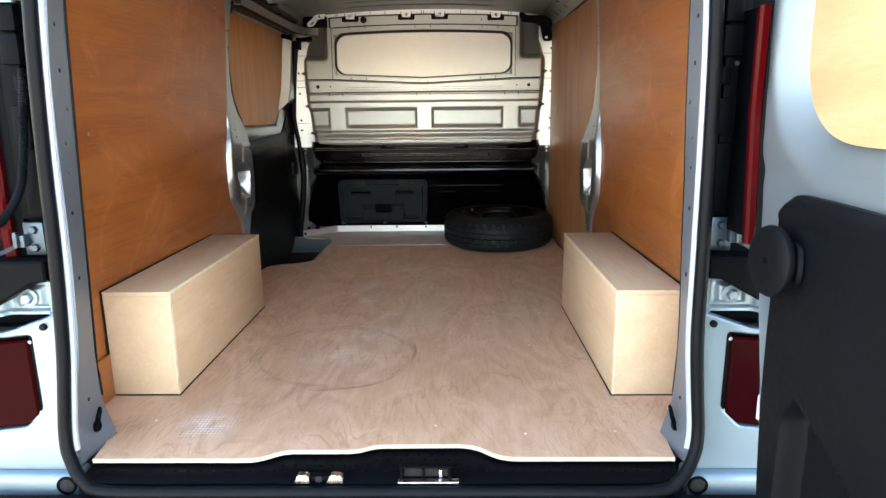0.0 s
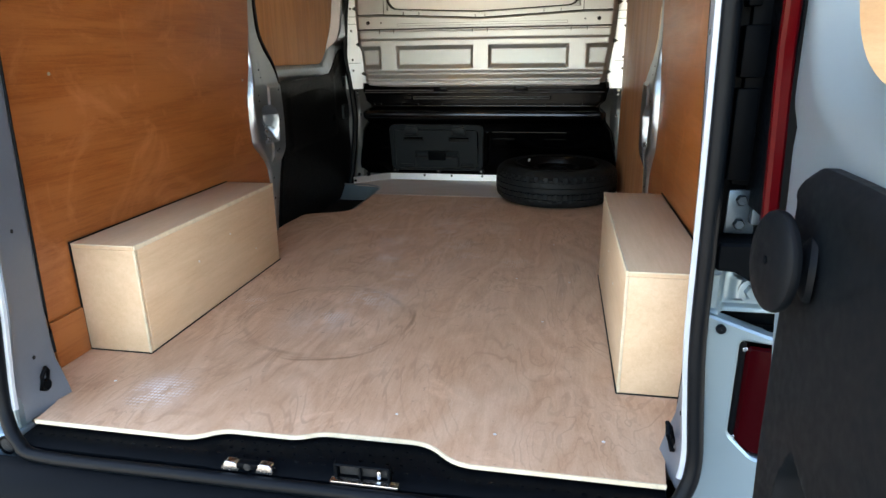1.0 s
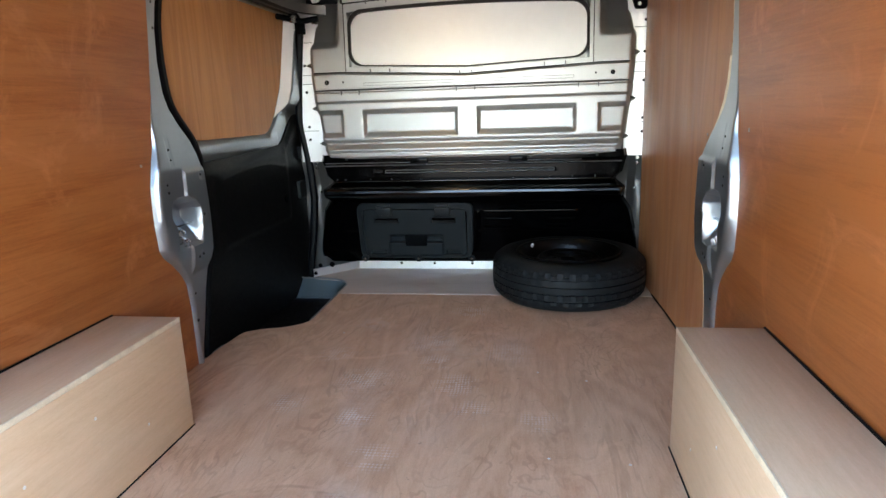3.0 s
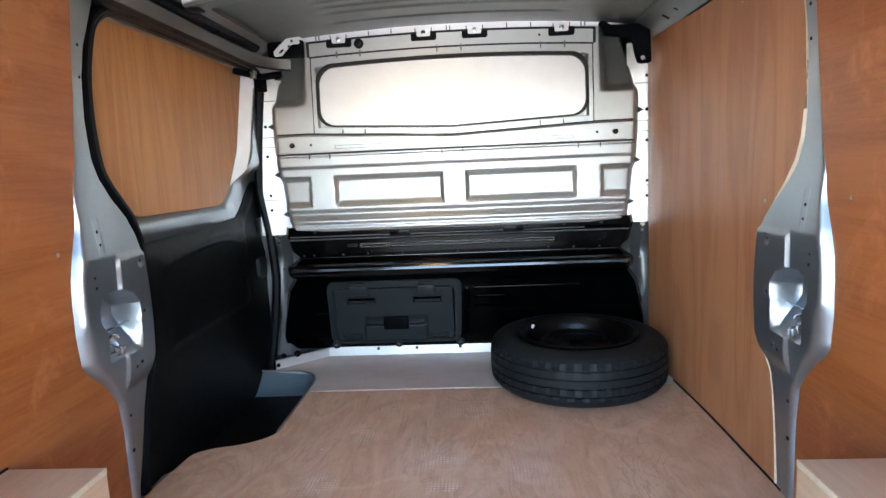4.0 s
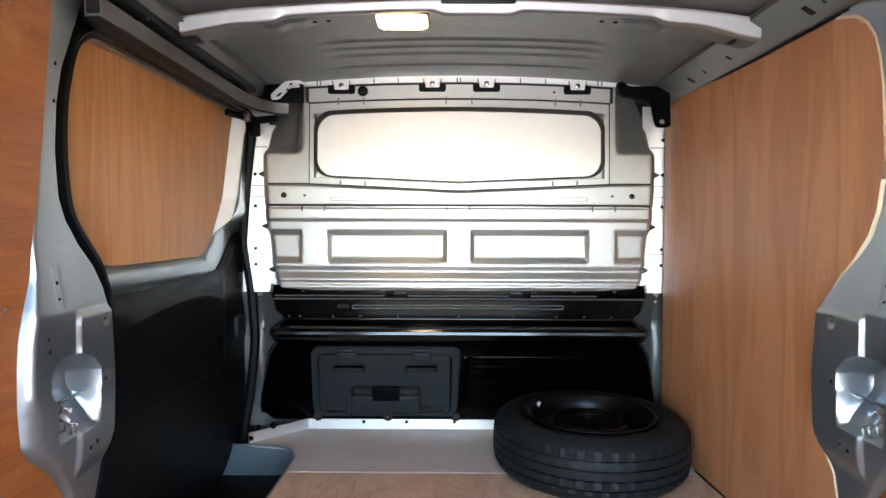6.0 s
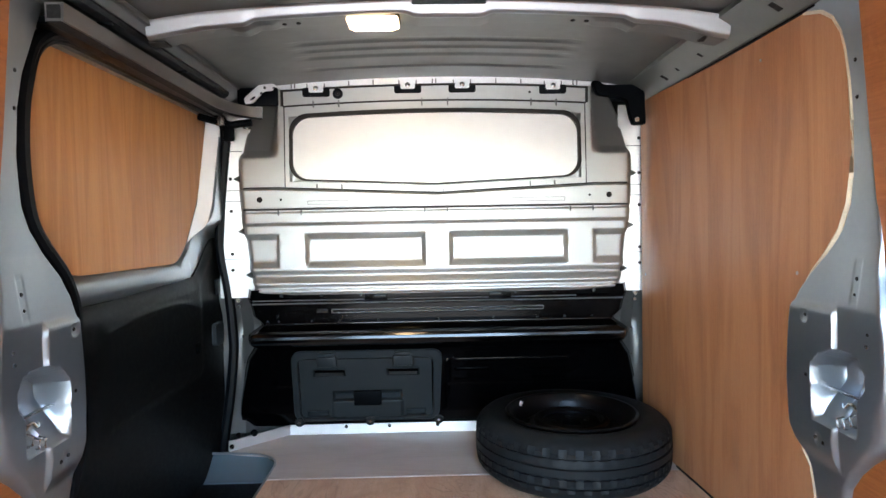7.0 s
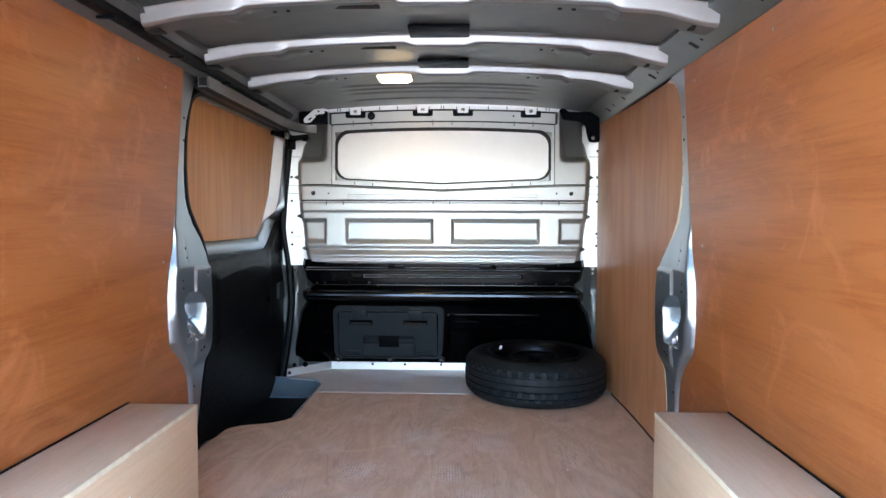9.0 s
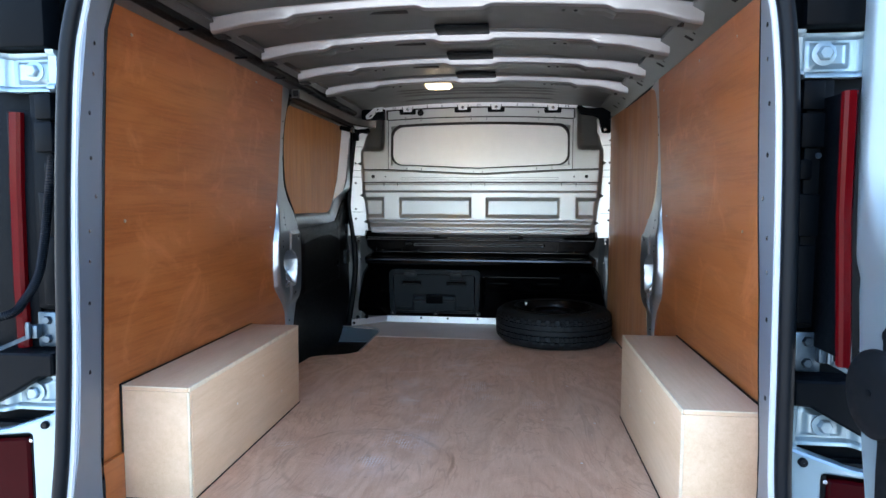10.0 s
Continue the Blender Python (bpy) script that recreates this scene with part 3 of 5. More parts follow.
# ---- lining boards ----
PILLAR_BACK = [(0, 2.79), (0.2, 2.784), (0.28, 2.772), (0.32, 2.745), (0.355, 2.71), (0.385, 2.672), (0.41, 2.655), (0.48, 2.648), (0.55, 2.648), (0.6, 2.652), (0.65, 2.664), (0.72, 2.686), (0.78, 2.704), (0.85, 2.718), (1.0, 2.732), (1.12, 2.742), (1.25, 2.752)]


def ply_back(s, z):
    return 1.475 + 0.02 * z


def lining(name, s, z1, mat, label):
    def f(u, v):
        z = 0.002 + (z1 - 0.002) * v
        y0 = ply_back(s, z) + 0.003
        y = y0 + (lerp(PILLAR_BACK, z) - 0.009 + 0.037 * ease(0.80, 0.70, z) - y0) * u
        return Vector((s * (ply_x(z) + 0.0015 * math.sin(7 * y + 3 * z)), y, z))
    board = part(name, grid(24, 60, f, (s * 0.009, 0, 0)), mat)
    return tagged(board, label, "plywood lining", "plywood lining boards")


def screws(board, s, places):
    for y, z in places:
        part("screw", disc((s * (ply_x(z) + 0.0005), y, z), (-s, 0, 0), 0.0045, 0.002, 10), ZINC, board, "zinc screw head")


left_lining = lining("plywood_lining", -1, 1.262, WALL_PLY, "orange-brown varnished plywood lining on the van side behind the sliding door")
right_lining = lining("plywood_lining", 1, 1.257, WALL_PLY, "orange-brown varnished plywood lining on the van side without a door")
screws(left_lining, -1, ((2.62, 0.663), (2.477, 1.224), (1.70, 1.2), (1.66, 0.72), (2.63, 1.18)))
screws(right_lining, 1, ((2.60, 0.72), (2.66, 1.2), (1.87, 1.2), (2.2, 1.21), (1.81, 0.7)))
patch = part("plywood_patch", box(-0.792, -0.780, 1.50, 1.611, 0.001, 0.125, bevel=0.001), WALL_PLY)
tagged(patch, "small offcut of brown plywood filling the corner by the wheel box", "plywood offcut")


def wheel_box(name, s, y0, y1, label):
    b = thing(name, (s * 0.69, (y0 + y1) / 2, 0), label, "wheel arch box", "wheel arch boxes")

    def bx(xa, xb, *r, **k):
        return box(min(s * xa, s * xb), max(s * xa, s * xb), *r, **k)
    part("top_panel", bx(0.605, 0.786, y0 + 0.0002, y1, 0.288, 0.2998, bevel=0.001), BOX_PLY, b)
    part("side_panel", bx(0.601, 0.613, y0 + 0.0125, y1 - 0.001, 0.001, 0.2875, bevel=0.001), BOX_PLY, b)
    part("end_panel", bx(0.607, 0.786, y0, y0 + 0.012, 0.001, 0.2875, bevel=0.001), BOX_PLY, b)
    part("far_panel", bx(0.6135, 0.786, y1 - 0.013, y1 - 0.002, 0.001, 0.2875, bevel=0.001), BOX_PLY, b)
    part("sawn_edge", bx(0.6005, 0.6048, y0 + 0.003, y1, 0.2878, 0.3005, bevel=0.0012), CUT_EDGE, b, "pale sawn edge")
    part("sawn_edge", bx(0.6005, 0.6068, y0 - 0.0005, y0 + 0.0038, 0.001, 0.2875, bevel=0.001), CUT_EDGE, b, "pale sawn edge")
    part("sawn_edge", bx(0.6052, 0.786, y0 - 0.0005, y0 + 0.0028, 0.2965, 0.3003, bevel=0.001), CUT_EDGE, b, "pale sawn edge")
    part("sealant", tube([(s * 0.5995, y0, 0.0015), (s * 0.5995, y1, 0.0015)], 0.002, 6), RUBBER, b, "dark joint line")
    part("sealant", tube([(s * 0.5995, y0 - 0.001, 0.0015), (s * 0.79, y0 - 0.001, 0.0015)], 0.002, 6), RUBBER, b, "dark joint line")
    part("sealant", tube([(s * 0.7872, y0, 0.301), (s * 0.7872, y1, 0.301)], 0.0028, 6), RUBBER, b, "dark joint line")
    part("sealant", tube([(s * 0.785, y0 - 0.001, 0.002), (s * 0.785, y0 - 0.001, 0.30)], 0.0026, 6), RUBBER, b, "dark joint line")
    for y, z in ((y0 + 0.27, 0.17), (y0 + 0.46, 0.2), (y0 + 0.62, 0.1)):
        part("screw", disc((s * 0.601, y, z), (-s, 0, 0), 0.0035, 0.0012, 10), CAP, b)
    return b


wheel_box("wheel_arch_box", -1, 1.615, 2.413, "pale board box over the wheel arch beside the sliding door")
wheel_box("wheel_arch_box", 1, 1.606, 2.402, "pale board box over the wheel arch on the doorless side")

# board beside the bulkhead with a curved, pale back edge
PANEL_BACK = [(0, 2.862), (0.1, 2.869), (0.17, 2.878), (0.23, 2.888), (0.28, 2.902), (0.315, 2.935), (0.36, 2.958), (0.46, 2.962), (0.54, 2.957), (0.6, 2.951), (0.63, 2.945), (0.66, 2.930), (0.7, 2.898), (0.74, 2.855), (0.79, 2.812), (0.84, 2.789), (0.9, 2.778), (1.0, 2.775), (1.08, 2.782), (1.14, 2.793), (1.18, 2.806), (1.215, 2.832), (1.24, 2.87), (1.256, 2.93)]


def panel_x(y, z):
    return 0.790 - 0.004 * (max(0, z) / 1.28) ** 2 - 0.022 * ease(3.2, 3.95, y)


def panel_surface(u, v):
    z = 0.004 + 1.252 * v
    y0 = lerp(PANEL_BACK, z)
    y = y0 + (3.90 - y0) * u
    return Vector((panel_x(y, z), y, z))


board = part("plywood_lining", grid(30, 90, panel_surface, (0.012, 0, 0)), PANEL_PLY)
tagged(board, "straight-grained brown plywood panel with a curved pale edge beside the bulkhead", "plywood lining", "plywood lining boards")
part("sawn_edge", tube([(panel_x(y, z) + 0.004, y - 0.001, z) for z, y in PANEL_BACK], 0.0072, 6), CUT_EDGE, board, "pale sawn edge")
part("sealant", tube([(panel_x(y, 0) - 0.001, y, 0.003) for y in (2.83, 3.0, 3.2, 3.4, 3.6)], 0.0035, 6), RUBBER, board, "dark joint line")
for y, z in ((2.951, 0.693), (3.1, 1.2), (3.86, 0.62)):
    part("screw", disc((panel_x(y, z), y, z), (-1, 0, 0), 0.004, 0.002, 10), ZINC, board)


# ---- door pillars ----
DOOR_BACK = [(-0.08, 2.885), (0.05, 2.90), (0.13, 2.925), (0.235, 2.955), (0.31, 2.988), (0.36, 3.004), (0.45, 3.005), (0.55, 2.998), (0.64, 2.988), (0.675, 2.978), (0.72, 2.952), (0.77, 2.903), (0.815, 2.862), (0.86, 2.84), (0.95, 2.828), (1.04, 2.832), (1.11, 2.848), (1.185, 2.88), (1.30, 2.93)]


def groove(z, at, w):
    return math.exp(-((z - at) / w) ** 2)


def pressed(x, z, x0, x1, z0, z1, side, low, high):
    """1 on the floor of a pressed pocket whose walls slope over side, low and high."""
    k = min((x - x0) / side, (x1 - x) / side, (z - z0) / low, (z1 - z) / high)
    return ease(0, 1, k)


def pillar(name, s, label):
    p = thing(name, (s * 0.8, 2.77, 0), label, "door pillar", "door pillars", "structure")

    def front(z):
        y = lerp(PANEL_BACK, z)
        if s < 0:
            y = lerp(DOOR_BACK, z) - lerp([(0.3, 0.075), (0.62, 0.075), (0.8, 0.058), (0.9, 0.060), (1.1, 0.060), (1.25, 0.055)], z)
        if z > 1.12:
            y = min(y, 2.80 + (0.05 if s < 0 else 0.12))
        return y + 0.012

    def surface(u, v):
        z = 1.258 * v
        a, b = lerp(PILLAR_BACK, z) - 0.015 * ease(0.70, 0.8, z), front(z)
        y = a + (b - a) * u
        d = y - a
        # a bright slanted facet behind a crease, then the flatter inboard face
        belly = lerp([(0.0, 0.012), (0.3, 0.014), (0.37, 0.024), (0.5, 0.027), (0.64, 0.026), (0.70, 0.016), (0.77, 0.006), (0.84, 0.003), (1.0, 0.003)], z)
        run = lerp([(0.0, 0.018), (0.34, 0.022), (0.385, 0.044), (0.44, 0.046), (0.468, 0.040), (0.5, 0.019), (0.62, 0.017), (0.72, 0.010), (1.0, 0.008)], z)
        x = ply_x(z) + 0.003 - belly * (1 - (1 - min(1.0, d / run)) ** 3)
        x += 0.006 * ease(run, run + 0.15, d)
        x += 0.03 * ease(0.025, 0.0, b - y)
        # raised field in front of the latch pocket, with an upright rib
        x -= 0.009 * pressed(y, z, 2.788, 3.4, 0.30, 0.640, 0.008, 0.04, 0.016)
        # latch pocket: deep above, a sloping bright floor below
        left = 2.706 + 0.022 * ease(0.50, 0.465, z)
        top = lerp([(2.705, 0.520), (2.725, 0.549), (2.76, 0.556), (2.80, 0.554), (2.835, 0.538), (2.862, 0.512)], y)
        deep = 0.018 + 0.050 * ease(0.40, 0.49, z)
        x += deep * pressed(y, z, left, 2.864, 0.394, top, 0.016, 0.014, 0.020)
        # shallow embossed marks
        x += 0.0009 * pressed(y, z, 2.728, 2.756, 0.645, 0.735, 0.006, 0.006, 0.006)
        for cy, cz in ((2.884, 0.611), (2.883, 0.483), (2.843, 0.357)):
            x += 0.003 * (1 - ease(0.010, 0.014, math.hypot(y - cy, z - cz)))
        return Vector((s * x, y, z))

    def at(y, z):
        a, b = lerp(PILLAR_BACK, z) - 0.015 * ease(0.70, 0.8, z), front(z)
        return surface((y - a) / (b - a), z / 1.258)
    part("pressing", grid(96, 240, surface), PILLAR_STEEL, p)
    x = ply_x(0.45)
    part("latch", box(min(s * (x + 0.012), s * (x + 0.002)), max(s * (x + 0.012), s * (x + 0.002)), 2.735, 2.855, 0.461, 0.465, bevel=0.001), STEEL, p, "steel latch striker")
    for y, z in ((2.752, 0.43), (2.772, 0.418), (2.79, 0.414)):
        part("latch_pin", tube([(s * (x - 0.004), y, z - 0.02), (s * (x - 0.016), y, z - 0.016), (s * (x - 0.016), y + 0.004, z), (s * (x - 0.002), y + 0.004, z + 0.004)], 0.0028, 6), STEEL, p, "bright steel latch loop")
    part("latch_hook", tube(smooth_line([(s * (x + 0.002), 2.748, 0.432), (s * (x - 0.008), 2.75, 0.448), (s * (x - 0.008), 2.768, 0.452), (s * (x - 0.008), 2.782, 0.440), (s * (x + 0.002), 2.80, 0.442)], 4), 0.003, 6), STEEL, p)
    for y, z, r in ((2.698, 0.599, 0.0032), (2.701, 0.576, 0.0042), (2.884, 0.611, 0.004), (2.883, 0.483, 0.004), (2.855, 0.359, 0.0045), (2.826, 0.355, 0.0045), (2.742, 0.698, 0.004), (2.742, 0.668, 0.003), (2.752, 1.04, 0.004), (2.755, 1.11, 0.004), (2.80, 0.15, 0.0055), (2.80, 0.24, 0.004)):
        q = at(y, z)
        part("hole", disc((q.x + s * 0.001, q.y, q.z), (-s, 0, 0), r, 0.0025, 10), HOLE, p)
    return p


pillar("pillar_left", -1, "bare silver pressed steel door pillar with a latch pocket")
pillar("pillar_right", 1, "bare silver pressed steel pillar with a latch pocket between plywood boards")


# ---- sliding door ----
door = thing("sliding_door", (-0.86, 3.45, 0), "closed sliding side door, black trim card below a plywood-blanked window", "sliding door")
WINDOW = [(2.975, 1.236, 0.04), (2.915, 1.13, 0.06), (2.893, 0.96, 0.1), (2.900, 0.85, 0.08), (2.945, 0.765, 0.06), (3.03, 0.708, 0.06), (3.615, 0.704, 0.03), (3.685, 0.745, 0.04), (3.80, 0.895, 0.1), (3.85, 1.0, 0.1), (3.915, 1.205, 0.03), (3.90, 1.238, 0.02)]
WIN_LOOP = rounded(WINDOW, 0.03, 6)


def door_skin(u, v):
    z = -0.08 + 1.375 * v
    y0 = lerp(DOOR_BACK, z) - 0.006
    y = y0 + (3.99 - y0) * u
    x = -0.862
    x += 0.016 * (1 - inside(y, z, lerp([(0.7, 3.04), (0.78, 2.93), (0.87, 2.87), (1.25, 2.86)], z), lerp([(0.70, 3.60), (0.75, 3.68), (0.9, 3.79), (1.21, 3.90)], z), 0.715, 1.33, 0.03))
    x += 0.008 * inside(y, z, 3.0, 3.7, 0.655, 0.685, 0.02)
    pane_end = lerp([(0.70, 3.62), (0.75, 3.69), (0.9, 3.805), (1.21, 3.915)], z)
    x += 0.048 * ease(pane_end + 0.018, pane_end + 0.024, y) * ease(0.78, 0.86, z)
    return Vector((x, y, z))


part("door_skin", grid(170, 130, door_skin, (-0.03, 0, 0)), PILLAR_STEEL, door, "bare silver inner door pressing")


# strip laid over the door skin, whitened to look lit from the rear
def window_return(u, v):
    z = 0.77 + 0.45 * v
    y = lerp([(0.70, 3.62), (0.75, 3.69), (0.9, 3.805), (1.21, 3.915)], z) - 0.003
    k = u * ease(0.765, 0.84, z)
    return Vector((-0.848 + 0.046 * k, y + 0.002 + 0.017 * k, z))


part("window_return", grid(6, 40, window_return, (-0.002, 0.002, 0)), RETURN_GLARE, door, "window return in white that carries its daylight glare")
part("window_blank", plate([WIN_LOOP], "x", -0.858, -0.851, 0.001), DOOR_PLY, door, "golden-brown straight-grained plywood in the window opening", smooth=False)


def card_surface(u, v):
    top0 = 0.636
    y0 = lerp(DOOR_BACK, 0.6 * v) + 0.005
    y = y0 + (3.975 - y0) * u
    top = top0 + 0.016 * ease(3.2, 3.7, y) + 0.13 * ease(3.70, 3.93, y)
    z = -0.07 + (top + 0.07) * v
    x = -0.838 + 0.012 * ease(0, 0.05, top - z)
    x += 0.006 * inside(y, z, 3.12, 3.74, 0.33, lerp([(3.1, 0.56), (3.7, 0.64)], y), 0.03)
    x += 0.004 * math.sin(3 * y)
    arc = 0.583 - 0.16 * max(0, 3.5 - y) ** 2 - 0.75 * max(0, y - 3.5) ** 2
    x += 0.0022 * groove(z, arc, 0.006) * inside(y, 0, 3.12, 3.75, -1, 1, 0.04)
    return Vector((x, y, z))


card = part("trim_card", grid(60, 150, card_surface, (-0.012, 0, 0)), CARD, door, "black moulded trim card with scuffs")
part("catch", plate([rounded([(3.86, 0.385), (3.94, 0.385), (3.94, 0.468), (3.86, 0.468)], 0.014)], "x", -0.836, -0.812, 0.003), HATCH_GREY, card, "small black door catch", smooth=False)
part("grommet", disc((-0.822, 3.70, 0.41), (1, 0, 0), 0.02, 0.006, 20), BLACK_PLASTIC, card)
part("edge_block", box(-0.838, -0.815, 3.90, 3.93, 0.57, 0.63, bevel=0.004), RUBBER, card)
SEAL = [(-0.824, y + 0.001 + 0.004 * ease(0.76, 0.9, z), z) for z, y in DOOR_BACK if z < 1.2] + [(-0.822, 2.94, 1.226), (-0.82, 3.0, 1.240)]
HEAD = [Vector((-0.812, 3.4, 1.240)), Vector((-0.80, 3.84, 1.228))]
part("door_seal", tube(smooth_line(SEAL, 6) + HEAD, 0.0155, 10, up=(1, 0, 0)), RUBBER, door, "thick black rubber door seal")
part("seal_bulb", tube(smooth_line([(x + 0.006, y - 0.016, z + 0.003) for x, y, z in SEAL if z > 0.74], 6), 0.0155, 10, up=(1, 0, 0)), RUBBER, door, "hollow rubber seal bulb")
part("door_seal", tube(smooth_line([(-0.79, 3.84, 1.228), (-0.778, 3.915, 1.18), (-0.797, 3.925, 0.98), (-0.812, 3.925, 0.80), (-0.812, 3.93, 0.72), (-0.790, 3.935, 0.575), (-0.778, 3.935, 0.42), (-0.778, 3.935, 0.34), (-0.796, 3.93, 0.17), (-0.826, 3.92, -0.03)], 6), 0.019, 8, up=(1, 0, 0)), RUBBER, door, "thick black rubber door seal")
part("header_lip", tube([(-0.840, 2.945, 1.230), (-0.840, 3.4, 1.233), (-0.838, 3.88, 1.232)], 0, section=[(-0.010, -0.010), (0.010, -0.010), (0.010, 0.012), (-0.010, 0.012)]), ZINC, door)

track = thing("door_track", (-0.77, 3.2, 1.22), "grey upper sliding door track curving inwards by the bulkhead", "door track")
TRACK = smooth_line([(-0.747, 2.828, 1.240), (-0.747, 3.2, 1.239), (-0.746, 3.5, 1.237), (-0.742, 3.66, 1.235), (-0.715, 3.76, 1.231), (-0.67, 3.81, 1.227), (-0.618, 3.832, 1.224)], 6)
part("channel", tube(TRACK, 0, section=[(-0.018, -0.018), (0.018, -0.018), (0.018, 0.018), (-0.018, 0.018)]), DARK_TRIM, track, smooth=False)
part("slot", tube([v + Vector((0, 0, -0.0186)) for v in TRACK], 0, section=[(-0.0155, -0.0008), (0.0125, -0.0008), (0.0125, 0.0008), (-0.0155, 0.0008)]), HOLE, track, "dark open underside of the track", smooth=False)
part("open_end", box(-0.760, -0.734, 2.825, 2.827, 1.227, 1.253, bevel=0.0), HOLE, track, "dark open track end")
part("weatherstrip", tube([(-0.795, 2.86, 1.236), (-0.795, 3.2, 1.234), (-0.795, 3.5, 1.232), (-0.793, 3.86, 1.228)], 0, section=[(-0.026, -0.006), (0.026, -0.009), (0.026, 0.006), (-0.026, 0.008)]), RUBBER, track, "black weatherstrip below the track", smooth=False)
part("roller_arm", tube([(-0.80, 3.72, 1.196), (-0.76, 3.77, 1.188), (-0.72, 3.80, 1.180), (-0.65, 3.815, 1.190)], 0.013, 8), BLACK_PLASTIC, track, "black roller arm")
part("roller_bracket", box(-0.765, -0.725, 3.845, 3.86, 1.13, 1.19, bevel=0.006), BLACK_PLASTIC, track)
part("roller", disc((-0.675, 3.84, 1.172), (0, 0, 1), 0.014, 0.03, 16), STEEL, track)
part("roller", disc((-0.74, 3.75, 1.17), (0, 0, 1), 0.014, 0.03, 16), STEEL, track)


# ---- bulkhead ----
bulkhead = thing("bulkhead", (0, 3.95, 0), "full-height steel bulkhead, silver above and gloss black below", "bulkhead")
WIN_HALF = 0.516


def silver_half(z):
    return lerp([(0.56, 0.648), (0.585, 0.672), (0.66, 0.692), (0.8, 0.712), (1.0, 0.724), (1.18, 0.724), (1.28, 0.705), (1.34, 0.69)], z)


def v_line(x):
    return 0.954 - 0.026 * max(0, 1 - abs(x) / 0.57)


def win_top(x):
    return 1.222 - 0.016 * (x / WIN_HALF) ** 2


def win_bottom(x):
    return 0.965 + 0.020 * min(1, abs(x) / 0.46)


def face_y(x, z):
    return 3.815 + 0.020 * ease(0.95, 1.33, z) + 0.012 * (x / 0.63) ** 2


def upper_surface(u, v):
    z = 0.573 + 0.762 * v
    w = silver_half(z)
    x = (2 * u - 1) * w
    ax = abs(x)
    y = face_y(x, z) + 0.055 * ease(w - 0.034, w, ax) ** 1.6
    r = 0.0
    for a, b in ((-0.478, -0.040), (0.040, 0.476), (-0.80, -0.567), (0.564, 0.80)):
        r -= (0.021 + 0.12 * (z - 0.73)) * pressed(x, z, a, b, 0.662, 0.796, 0.018, 0.034, 0.028)
    r += 0.007 * ease(v_line(x) + 0.005, v_line(x) - 0.005, z) - 0.009 * ease(0.886, 0.876, z)
    r += 0.008 * ease(0.872, 0.866, z) * ease(0.818, 0.836, z)
    r += 0.008 * groove(z, 0.612, 0.011) + 0.007 * groove(z, 0.586, 0.009) - 0.009 * groove(z, 0.642, 0.012)
    # hollows in the upper corners
    r -= (0.03 + 0.55 * max(0, z - 1.07)) * ease(0.563, 0.605, ax) * ease(1.062, 1.10, z)
    if win_bottom(x) - 0.006 < z < win_top(x) + 0.006:
        r -= 0.02 * inside(x, z, -WIN_HALF, WIN_HALF, 0.9, 1.3, 0.01)
    return Vector((x, y - r, z))


part("upper_panel", grid(240, 280, upper_surface), SILVER, bulkhead, "silver pressed steel panel with beads and recesses")


def corner_cut(x, r=0.062):
    d = abs(x) - (WIN_HALF - r)
    return r * (1 - math.sqrt(max(0, 1 - (d / r) ** 2))) if d > 0 else 0.0


def pane_surface(u, v):
    x = math.sin(math.pi * (u - 0.5)) * (WIN_HALF - 0.003)
    cut = corner_cut(x)
    a, b = win_bottom(x) + 0.002 + cut, win_top(x) - 0.002 - cut
    z = a + (b - a) * v
    return Vector((x, face_y(x, z) + 0.010, z))


part("window_blank", grid(80, 14, pane_surface, (0, 0.004, 0)), CREAM, bulkhead, "pale satin metal blanking plate in the window opening")

# gasket: broad at the sides and above, where its width takes in the shadow; thin along the lower edge
xs = [WIN_HALF * math.sin(math.pi * (i / 80 - 0.5)) for i in range(81)]
rim_line = [(x, win_top(x) - corner_cut(x)) for x in xs] + [(x, win_bottom(x) + corner_cut(x)) for x in reversed(xs)]
bm = bmesh.new()
rows = []
for k, (x, z) in enumerate(rim_line):
    mid = 1.09
    broad = 0.0042 + 0.0085 * ease(1.02, 1.19, z)
    out_x, out_z = x * (1 + (0.016 if abs(x) > 0.45 else 0.0)), z + (broad if z > mid else -0.0042)
    rows.append([bm.verts.new((px, face_y(px, pz) - d, pz)) for px, pz, d in ((out_x, out_z, 0.0006), (out_x, out_z, 0.0045), (x * 0.994, z - 0.001 if z > mid else z + 0.001, 0.0055), (x * 0.994, z - 0.001 if z > mid else z + 0.001, -0.010))])
for a, b in zip(rows, rows[1:] + rows[:1]):
    for i in range(3):
        bm.faces.new((a[i], a[i + 1], b[i + 1], b[i]))
part("window_gasket", bm, GASKET, bulkhead, "dark rubber window gasket, widened above for its shadow")


# dark joints round the top plate and along the pressed steps
def seam(line, r, lift=0.0):
    part("joint", tube([(x, face_y(x, z) - lift, z) for x, z in line], r * 0.88, 6, up=(0, 1, 0)), GASKET, bulkhead, "dark joint line")


def band(x):
    return 1.320 - 0.015 * (x / 0.55) ** 2


span = [i / 24 - 1 for i in range(49)]
seam([(0.69 * k, v_line(0.69 * k) + 0.004) for k in span], 0.0034, 0.001)
seam([(0.69 * k, 0.8805) for k in span], 0.0032, 0.0055)
seam([(0.46 * k, 0.897) for k in span], 0.0008, 0.0074)
seam([(0.46 * k, 0.909) for k in span], 0.0008, 0.0074)
